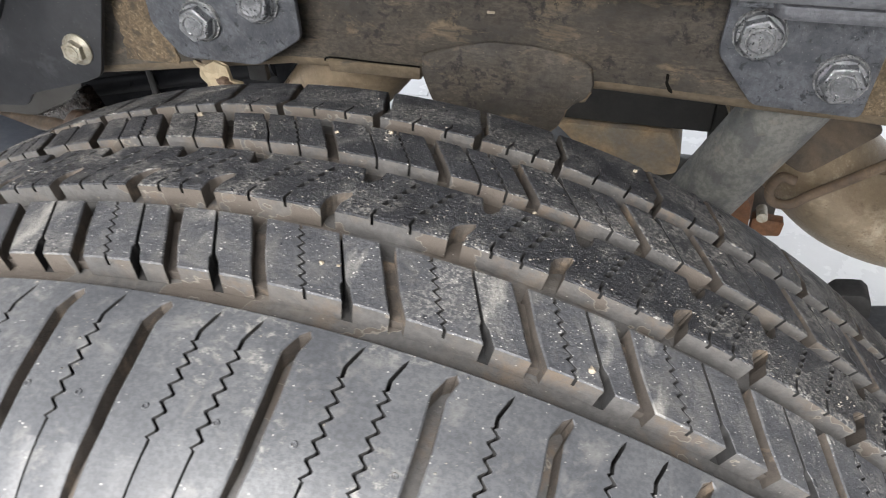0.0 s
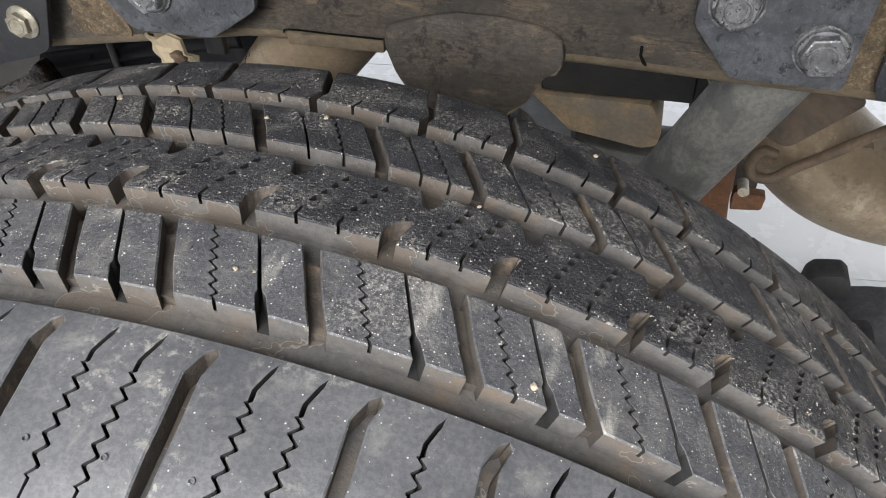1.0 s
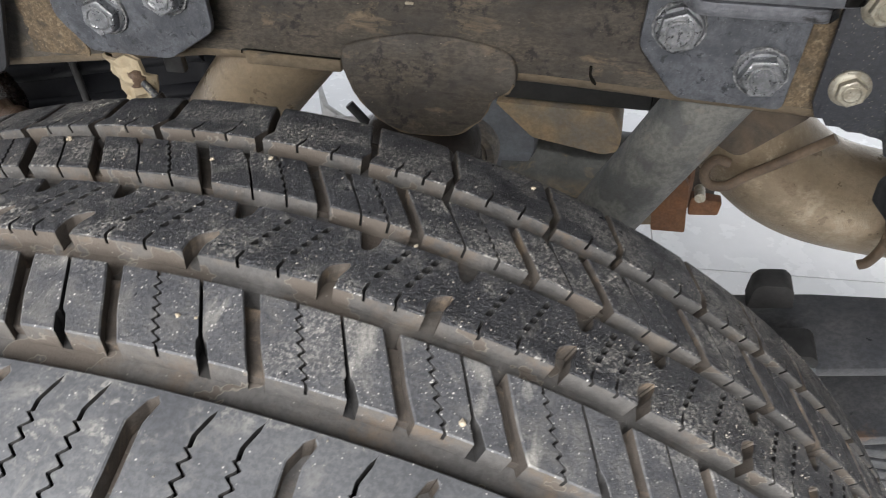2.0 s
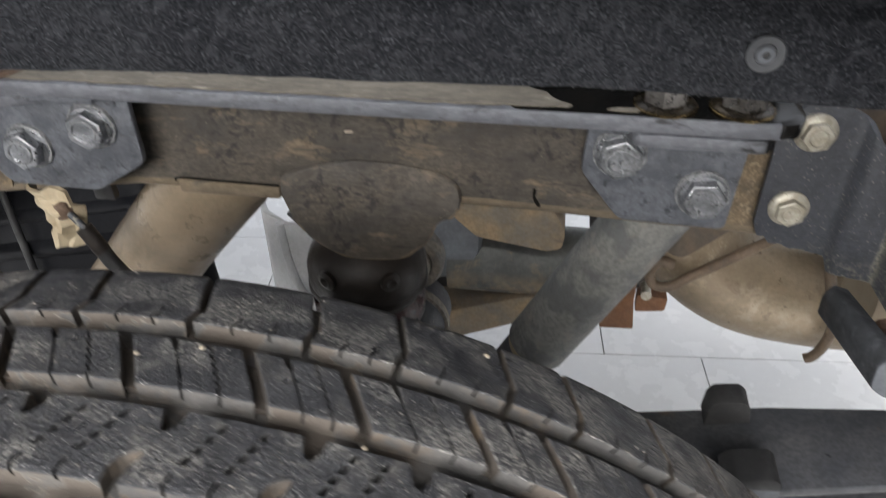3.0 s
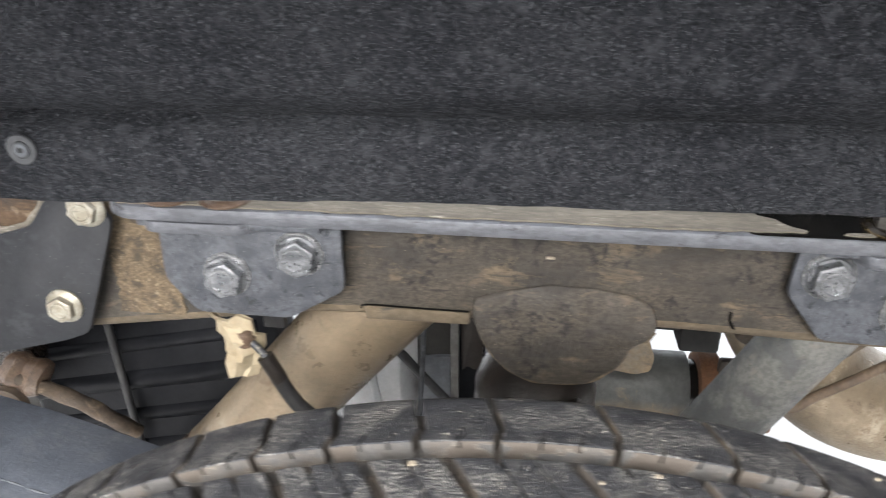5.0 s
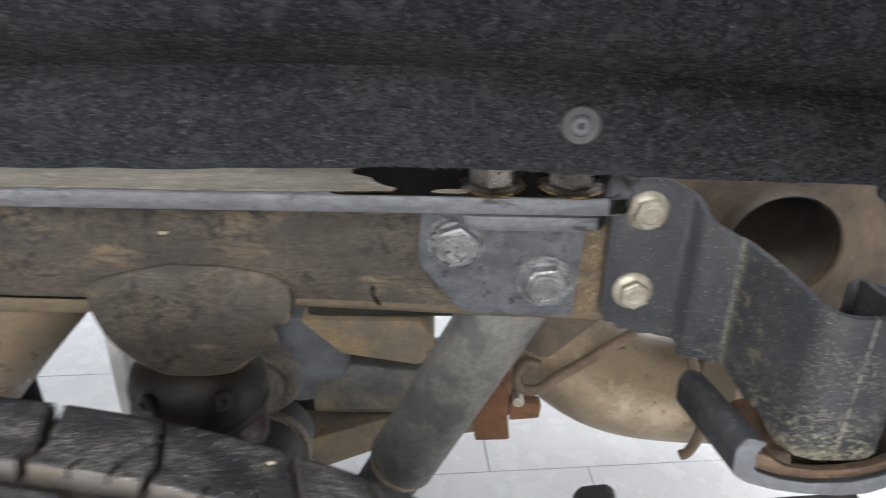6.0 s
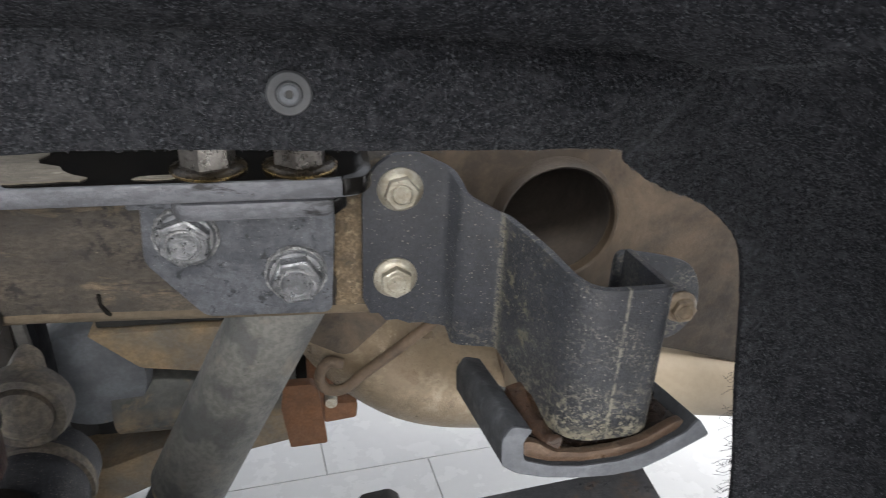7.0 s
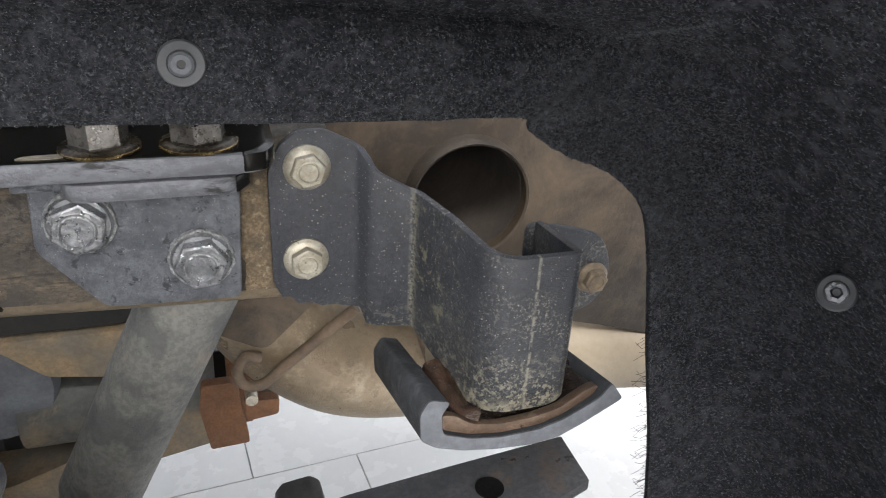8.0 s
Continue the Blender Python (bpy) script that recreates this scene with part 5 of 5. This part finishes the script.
    part("tube", tube([(0.0, 0.33, 0.36), (-0.006, 0.50, 0.345), (-0.014, 0.66, 0.325)], 0.036, 32), CUP, axle)
    part("flange", lathe([(0.026, -0.008), (0.034, -0.009), (0.037, -0.002), (0.0365, 0.012), (0.029, 0.016), (0.025, 0.012)], 40, (0.009, 0.700, 0.412), axis="y", closed=True), UNDER_DARK, axle, "tan dusty ring flange")
    part("flange_core", lathe([(0.004, -0.020), (0.014, -0.018), (0.024, -0.010), (0.0275, 0.020)], 32, (0.009, 0.700, 0.410), axis="y"), UNDER_DARK, axle, "dusty core of the flange")
    part("housing", lathe([(0.006, -0.040), (0.026, -0.036), (0.040, -0.022), (0.0455, 0.0), (0.046, 0.030), (0.030, 0.040)], 40, (0.002, 0.705, 0.322), axis="y"), BLACK_STEEL, axle, "dark grey round joint housing")
    part("housing_lip", lathe([(0.0440, -0.006), (0.0475, -0.005), (0.0480, 0.004), (0.0450, 0.006)], 40, (0.002, 0.705, 0.322), axis="y", closed=True), UNDER_DARK, axle, "dusty lip of the housing")
    part("link", prism(rounded([(-0.006, 0.440), (0.006, 0.455), (0.020, 0.445), (0.022, 0.360), (0.004, 0.352), (-0.010, 0.372)], 0.008, 4), 0.712, 0.738, 0.004), UNDER_DARK, axle, "dusty cast link")

    col = thing("wiring_post", "dark post with grey cables behind the frame rail", "wiring")
    part("post", box(-0.074, -0.024, 0.845, 0.88, 0.02, 0.72, 0.003), BLACK_PLASTIC, col)
    # Added dark filler that closes the bright gap beside the exhaust pipe.
    part("dark_filler", box(-0.135, -0.070, 0.90, 0.91, 0.02, 0.72, 0.003), DARK, col)
    part("sheet", prism(rounded([(-0.1190, 0.02), (-0.1200, 0.338), (-0.0830, 0.343), (-0.0810, 0.02)], 0.004, 3), 0.835, 0.842, 0.002), UNDER_GREY, col, "grey dusty sheet")
    part("edge_strip", prism([(-0.0850, 0.72), (-0.0755, 0.72), (-0.0700, 0.02), (-0.0790, 0.02)], 0.822, 0.832, 0.001), PIPE_GREY, col, "dull grey edge strip")
    part("brown_plate", prism(rounded([(-0.072, 0.460), (-0.042, 0.460), (-0.044, 0.334), (-0.052, 0.324), (-0.062, 0.330), (-0.069, 0.322)], 0.003, 3), 0.836, 0.843, 0.001), CUP, col, "dark brown rusty plate")
    part("side_strip", prism([(-0.0385, 0.50), (-0.0275, 0.50), (-0.0100, 0.225), (-0.0190, 0.225)], 0.815, 0.823, 0.001), PIPE_GREY, col, "dull grey edge strip")
    shell = rounded([(-0.240, 0.905), (-0.215, 0.858), (-0.178, 0.834), (-0.148, 0.838), (-0.1285, 0.870), (-0.1320, 0.874), (-0.150, 0.845), (-0.177, 0.841), (-0.210, 0.864), (-0.235, 0.909)], 0.003, 4)
    part("shell", slab(shell, 0.02, 0.345, 0.001), SHELL, col, "pale grey curved plastic shell")
    part("fold", tube(smooth_path([(-0.185, 0.836, 0.345), (-0.180, 0.834, 0.285), (-0.168, 0.833, 0.238), (-0.145, 0.838, 0.215)], 6), 0.006, 12), SHELL, col)
    tab = [(-0.0390, 0.560), (-0.0310, 0.560), (-0.0285, 0.469), (-0.0205, 0.468), (-0.0207, 0.4575), (-0.0300, 0.454), (-0.0207, 0.445), (-0.0285, 0.430), (-0.0330, 0.428)]
    part("tab", prism(rounded(tab, 0.0015, 2), 0.676, 0.680, 0.0005), STRIP, col, "pale notched metal tab")
    part("rod", tube(smooth_path([(-0.160, 0.815, 0.380), (-0.140, 0.815, 0.356), (-0.122, 0.815, 0.334), (-0.059, 0.815, 0.260), (-0.035, 0.815, 0.232)], 6), 0.0058, 12), BLACK_RUBBER, col)
    part("cable", tube(smooth_path([(-0.110, 0.80, 0.72), (-0.112, 0.802, 0.40), (-0.121, 0.805, 0.22), (-0.122, 0.805, 0.02)], 6), 0.003, 10), PAD, col)


def build_hose():
    h = thing("brake_hose", "black ribbed brake hose with a torn strip of yellowed tape", "hose")
    part("clip", box(-0.198, -0.181, 0.536, 0.544, 0.572, 0.600, 0.002), BLACK_RUBBER, h, "dark clip on the rail")
    part("fitting", lathe([(0.003, -0.008), (0.0064, -0.006), (0.0072, 0.0), (0.0060, 0.006), (0.003, 0.008)], 20, (-0.1975, 0.500, 0.588)), RUST, h, "rusty round fitting")
    part("pipe", tube(smooth_path([(-0.1965, 0.499, 0.588), (-0.189, 0.497, 0.582), (-0.1815, 0.495, 0.5745)], 4), 0.0027, 10), BLACK_STEEL, h)
    part("ferrule", tube([(-0.1830, 0.495, 0.5760), (-0.1780, 0.4945, 0.5665), (-0.1735, 0.494, 0.5570)], 0.0060, 16), CUP, h, "dark crimped ferrule")
    path = smooth_path([(-0.1750, 0.494, 0.5600), (-0.1680, 0.494, 0.5450), (-0.158, 0.493, 0.532), (-0.142, 0.492, 0.521), (-0.112, 0.490, 0.510), (-0.080, 0.488, 0.500)], 40)
    n = len(path)
    part("hose", tube(path, lambda u: 0.0056 + 0.00007 * math.sin(u * n * 1.25), 14), BLACK_RUBBER, h)
    bm = bmesh.new()
    rnd = random.Random(9)
    rows = []
    for i in range(9):
        u = i / 8
        z = 0.603 - 0.049 * u
        cx = -0.2105 + 0.006 * math.sin(u * 3.0) + 0.004 * u
        half = 0.0150 - 0.005 * abs(u - 0.45)
        rows.append([bm.verts.new((cx + half * k + 0.0024 * rnd.random(), 0.5 - 0.009 * math.cos(k * 1.4) + 0.008 * rnd.random(), z + 0.005 * rnd.random())) for k in (-1, -0.6, -0.2, 0.2, 0.6, 1)])
    for a, b in zip(rows, rows[1:]):
        for j in range(5):
            bm.faces.new((a[j], a[j + 1], b[j + 1], b[j]))
    ext = bmesh.ops.extrude_face_region(bm, geom=bm.faces[:])
    for v in ext["geom"]:
        if isinstance(v, bmesh.types.BMVert):
            v.co.y += 0.0035
    part("tape", bm, TAPE, h, "crumpled yellowed tape")


# ---------------------------------------------------------------- wheel arch
def build_arch():
    """Felt liner: an upright inner wall with a fold along it, bent forward into the arch over the wheel."""
    liner = thing("wheel_arch_liner", "black fuzzy felt wheel arch liner fixed with plastic pins", "wheel arch liner")
    inner = smooth_inner()
    bm = bmesh.new()
    cols = []
    for x, z in inner:
        a = math.atan2(x, z - 0.36)
        ox, oz = 0.60 * math.sin(a), 0.36 + 0.60 * math.cos(a)
        lift = 1 - smoothstep(abs(x), 0.28, 0.50)
        ux = max(-0.56, min(0.56, x * 1.10))
        ox, oz = ox + (ux - ox) * lift, oz + (0.36 + math.sqrt(0.60 ** 2 - ux ** 2) - oz) * lift
        col = []
        for k in range(49):
            u = k / 48
            px, pz = x + (ox - x) * u, z + (oz - z) * u
            py = 0.4670
            fold = fold_z(px)
            if abs(px) < 0.60:
                up = pz - fold
                low = min(1.0, max(0.0, (pz - 0.713) / max(fold - 0.713, 0.01)))
                py -= (0.006 * math.sin(math.pi * low) if 0 < low < 1 else 0.0) + 0.030 * (1 - math.exp(-max(0.0, up) / 0.016))
                py += 0.0095 * math.exp(-(up / (0.0065 if up < 0 else 0.017)) ** 2)
            wall = u * math.hypot(ox - x, oz - z)
            rest = math.hypot(ox - x, oz - z) - wall
            py -= 0.045 * (max(0.0, 1 - rest / 0.05)) ** 2
            py += 0.0012 * noise.noise(Vector((px * 18, pz * 18, 3.1)))
            col.append(bm.verts.new((px, py, pz)))
        r_out = Vector((ox, oz - 0.36)).length
        dx, dz = ox / r_out, (oz - 0.36) / r_out
        for k in range(1, 13):
            y = 0.4670 - 0.045 - 0.352 * k / 12
            rr = 0.60 + 0.020 * min(1.0, k / 3)
            col.append(bm.verts.new((dx * rr, y, 0.36 + dz * rr)))
        cols.append(col)
    cols_xyz = np.array([[v.co[:] for v in c] for c in cols])
    for a, b in zip(cols, cols[1:]):
        for j in range(len(a) - 1):
            bm.faces.new((a[j], a[j + 1], b[j + 1], b[j]))
    bmesh.ops.recalc_face_normals(bm, faces=bm.faces)
    bmesh.ops.solidify(bm, geom=bm.faces[:], thickness=0.004)
    part("felt", bm, FELT, liner)
    for x, z, y in ((0.2390, 0.7428, 0.4560), (-0.2960, 0.7390, 0.4560)):
        pin = part("push_pin", lathe([(0.0092, 0.0), (0.0092, 0.0008), (0.0086, 0.0015), (0.0056, 0.0012), (0.0051, 0.0007), (0.0047, 0.0020), (0.0032, 0.0021), (0.0024, 0.0010), (0.0014, 0.0007), (0.0010, -0.0006)], 40), PIN, liner, "grey plastic push pin")
        pin.location, pin.rotation_euler = (x, y, z), (radians(90), 0, 0)
        part("pin_cap", lathe([(0.0017, 0.0012), (0.0018, 0.0023), (0.0038, 0.0025), (0.0050, 0.0012)], 32, closed=True), PAD_CUT, pin, "worn pale centre ring")
        # Black disc: the dark of the pin's small hole, put in as colour.
        part("pin_hole_dark", lathe([(0.0018, 0.0006), (0.0018, 0.0014)], 14), BLACK_RUBBER, pin)
    pin = part("push_pin", lathe([(0.0092, 0.0), (0.0092, 0.0012), (0.0082, 0.0024), (0.0056, 0.0022), (0.0052, 0.0040), (0.0028, 0.0042), (0.0018, 0.0020)], 36), PIN, liner, "grey plastic push pin")
    pin.matrix_basis = look((0.524, 0.389, 0.6445), (0.25, 0.15, 0.80)) @ pose(0, 0, 0, 180, 0, 0)
    part("pin_cap", lathe([(0.0026, 0.0022), (0.0030, 0.0046), (0.0050, 0.0046), (0.0056, 0.0022)], 6, closed=True), BOLT, pin, "worn pale centre ring")
    fuzz(cols_xyz, liner)
    # loose fibres along the cut edge
    rnd = random.Random(2)
    bm = bmesh.new()
    for i in range(150):
        z = 0.43 + 0.15 * rnd.random()
        x = float(np.interp(z, (0.448, 0.574), (0.5046, 0.4819)))
        ln = 0.002 + 0.013 * rnd.random() ** 3
        p = Vector((x + 0.001, 0.463 + 0.003 * rnd.random(), z))
        pts = [p, p + Vector((-ln * 0.5, -0.001, (rnd.random() - 0.6) * ln * 0.5)), p + Vector((-ln, -0.002 * rnd.random(), (rnd.random() - 0.5) * ln))]
        tube(pts, 0.00015, 3, bm, caps=False)
    part("fringe", bm, FELT, liner, "frayed black fibres along the cut edge")["kind"] = "stuff"

    body = thing("inner_body_panel", "tan dust-coated inner body panel with a round pipe opening", "body panel")
    out = rounded([(0.270, 0.740), (0.460, 0.740), (0.575, 0.640), (0.600, 0.480), (0.545, 0.500), (0.470, 0.520), (0.330, 0.560), (0.300, 0.610)], 0.02, 4)
    ring = [(0.4035 + 0.0405 * math.cos(a), 0.6230 + 0.0405 * math.sin(a)) for a in (2 * math.pi * k / 48 for k in range(48))]
    part("panel", holed(out, ring, 0.580, 0.584), TAN_SHEET, body)
    part("pipe_mouth", lathe([(0.0385, 0.200), (0.0385, -0.006), (0.0400, -0.0072), (0.0420, -0.004), (0.0430, 0.010), (0.0430, 0.200)], 56, (0.4035, 0.575, 0.6230), axis="y", closed=True), TAN_SHEET, body, "tan rolled rim of a dark pipe")
    part("bore_wall", lathe([(0.0383, 0.144), (0.0383, 0.002), (0.0379, 0.002), (0.0379, 0.144)], 56, (0.4035, 0.575, 0.6230), axis="y", closed=True), PIPE_IN, body, "sooty brown pipe bore")
    part("bore_end", lathe([(0.001, 0.0), (0.0384, 0.0)], 48, (0.4035, 0.72, 0.6230), axis="y"), PIPE_IN, body)
    other = thing("inner_body_panel", "orange-tan dust-mottled inner body panel with a round pipe opening", "body panel")
    out = rounded([(-0.345, 0.735), (-0.362, 0.659), (-0.375, 0.638), (-0.392, 0.6235), (-0.428, 0.6185), (-0.444, 0.590), (-0.47, 0.560), (-0.56, 0.54), (-0.64, 0.62), (-0.60, 0.735)], 0.010, 4)
    ring = [(-0.486 + 0.040 * math.cos(a), 0.603 + 0.040 * math.sin(a)) for a in (2 * math.pi * k / 48 for k in range(48))]
    part("panel", holed(out, ring, 0.570, 0.574), SHEET_ORANGE, other)
    part("pipe_mouth", lathe([(0.0395, 0.200), (0.0395, -0.006), (0.0408, -0.0078), (0.0430, -0.005), (0.0440, 0.010), (0.0440, 0.200)], 56, (-0.486, 0.568, 0.603), axis="y", closed=True), SHEET_ORANGE, other, "tan dusty rolled rim of a dark pipe")
    part("bore_end", lathe([(0.001, 0.0), (0.0394, 0.0)], 48, (-0.486, 0.70, 0.603), axis="y"), PIPE_IN, other)
    lip = smooth_path([(-0.3650, 0.5690, 0.676), (-0.3690, 0.5670, 0.662), (-0.3790, 0.5665, 0.6455), (-0.3940, 0.5665, 0.6320), (-0.4130, 0.5670, 0.6275), (-0.4310, 0.5680, 0.6270)], 8)
    part("edge_lip", tube(lip, lambda u: 0.0034 + 0.0005 * math.sin(u * 31), 12), DUST, other, "pale dusty turned edge")
    part("lower_lip", tube([(0.40, 0.610, 0.485), (0.52, 0.605, 0.470), (0.68, 0.60, 0.45)], 0.035, 24), CREAM, body, "pale cream rounded sill")


def fuzz(grid, liner):
    """Short loose fibres lying on the felt."""
    rng = np.random.default_rng(3)
    n = 56000
    i = rng.integers(30, grid.shape[0] - 12, n)
    j = np.minimum((rng.random(n) ** 1.3 * 56).astype(int), 55)
    u, v = rng.random((n, 1)), rng.random((n, 1))
    a, b, c, d = grid[i, j], grid[i + 1, j], grid[i, j + 1], grid[i + 1, j + 1]
    p = (a * (1 - u) + b * u) * (1 - v) + (c * (1 - u) + d * u) * v
    nrm = np.cross(b - a, c - a)
    nrm /= np.linalg.norm(nrm, axis=1, keepdims=True) + 1e-12
    nrm *= np.where((nrm * (np.array([0.1, 0.0, 0.65]) - p)).sum(1) < 0, -1, 1)[:, None]
    way = rng.normal(size=(n, 3))
    way -= nrm * (way * nrm).sum(1, keepdims=True)
    way /= np.linalg.norm(way, axis=1, keepdims=True)
    ln = rng.uniform(0.0005, 0.0021, (n, 1))
    side = np.cross(nrm, way) * 0.00009
    base = p + nrm * 0.0044
    mid = base + way * ln * 0.5 + nrm * rng.uniform(0.0001, 0.0008, (n, 1)) + side * rng.normal(size=(n, 1)) * 4
    tip = base + way * ln
    top = nrm * 0.00018
    verts = np.stack([base - side, base + side, base + top, mid - side, mid + side, mid + top, tip], 1).reshape(-1, 3)
    shape = [(0, 1, 4, 3), (1, 2, 5, 4), (2, 0, 3, 5), (3, 4, 6), (4, 5, 6), (5, 3, 6)]
    me = bpy.data.meshes.new("fuzz")
    me.from_pydata(verts.tolist(), [], [tuple(7 * k + q for q in f) for k in range(n) for f in shape])
    me.materials.append(FUZZ)
    ob = new("fuzz", me)
    ob.parent = liner
    tagged(ob, "fine grey fibres on the felt", kind="stuff")


def smoothstep(v, lo, hi):
    t = min(1.0, max(0.0, (v - lo) / (hi - lo)))
    return t * t * (3 - 2 * t)


def fold_z(x):
    return float(np.interp(x, (-0.45, -0.3, 0.15, 0.30, 0.385, 0.47, 0.60), (0.742, 0.759, 0.766, 0.7625, 0.7565, 0.749, 0.732)))


def smooth_inner():
    """The liner's lower edge, from the far left round to the far right."""
    pts = [(-0.53, 0.3), (-0.515, 0.45), (-0.5183, 0.5909), (-0.5029, 0.6734), (-0.4514, 0.7022), (-0.3689, 0.7033), (-0.2555, 0.7048), (-0.1357, 0.7127), (-0.0387, 0.716), (0.0847, 0.7176), (0.1717, 0.72), (0.2327, 0.7179), (0.327, 0.7152), (0.3850, 0.7150), (0.3915, 0.7060), (0.4080, 0.6945), (0.4345, 0.6830), (0.4525, 0.6695), (0.4630, 0.6550), (0.4710, 0.6250), (0.480, 0.5760), (0.5047, 0.4473), (0.51, 0.3)]
    out = []
    rnd = random.Random(5)
    for p in smooth_path([(x, z, 0.0) for x, z in pts], 8):
        out.append((p.x + 0.0006 * (rnd.random() - 0.5), p.y + 0.0012 * (rnd.random() - 0.5)))
    return out


def holed(outline, hole, y0, y1):
    """A plate with a hole in it."""
    bm = bmesh.new()
    c = Vector((sum(p[0] for p in hole), sum(p[1] for p in hole))) / len(hole)
    outer = []
    for h in hole:
        d = (Vector(h) - c).normalized()
        best = 0.0
        for i in range(len(outline)):
            p, q = Vector(outline[i]), Vector(outline[(i + 1) % len(outline)])
            e = q - p
            den = d.x * e.y - d.y * e.x
            if abs(den) < 1e-9:
                continue
            r = p - c
            tt, uu = (r.x * e.y - r.y * e.x) / den, (r.x * d.y - r.y * d.x) / den
            if tt > 0 and -1e-6 <= uu <= 1 + 1e-6:
                best = max(best, tt)
        outer.append(c + d * best)
    layers = []
    for y in (y0, y1):
        layers.append(([bm.verts.new((p.x, y, p.y)) for p in outer], [bm.verts.new((p[0], y, p[1])) for p in hole]))
    n = len(hole)
    (of, hf), (ob, hb) = layers
    for i in range(n):
        j = (i + 1) % n
        bm.faces.new((of[i], of[j], hf[j], hf[i])), bm.faces.new((ob[j], ob[i], hb[i], hb[j]))
        bm.faces.new((of[j], of[i], ob[i], ob[j])), bm.faces.new((hf[i], hf[j], hb[j], hb[i]))
    return bm


def build_pebbles():
    rnd = random.Random(11)
    m = wheel.matrix_basis
    for s, w, size in ((0.0391, 0.2585, 0.0016), (-0.0405, 0.2580, 0.0019), (0.1350, 0.2935, 0.0014), (0.1250, 0.1745, 0.0019), (0.0420, 0.1815, 0.0013), (0.047, 0.182, 0.0009), (0.098, 0.232, 0.0010), (0.020, 0.252, 0.0013)):
        bm = bmesh.new()
        size *= 0.7
        bmesh.ops.create_icosphere(bm, subdivisions=2, radius=size)
        for v in bm.verts:
            v.co *= 0.85 + 0.6 * noise.noise(v.co * 900 + Vector((s * 99, w * 99, 0)))
            v.co.z *= 0.7
        p = tagged(part("pebble", bm, STONE), "small pale pebble lying on the tyre tread", "pebble", "pebbles on the tread")
        p.location = Matrix.LocRotScale((0, CROWN, RIM_R), Euler((0, 0, radians(1.75))), None) @ (Vector(at_tread(s, w, -size * 0.35)))


build_rail()
build_mount_strip()
build_bolted_plates()
build_stop_bracket()
build_springs()
build_shock()
build_exhaust()
build_underbody()
build_hose()
build_arch()
build_pebbles()
build_floor()
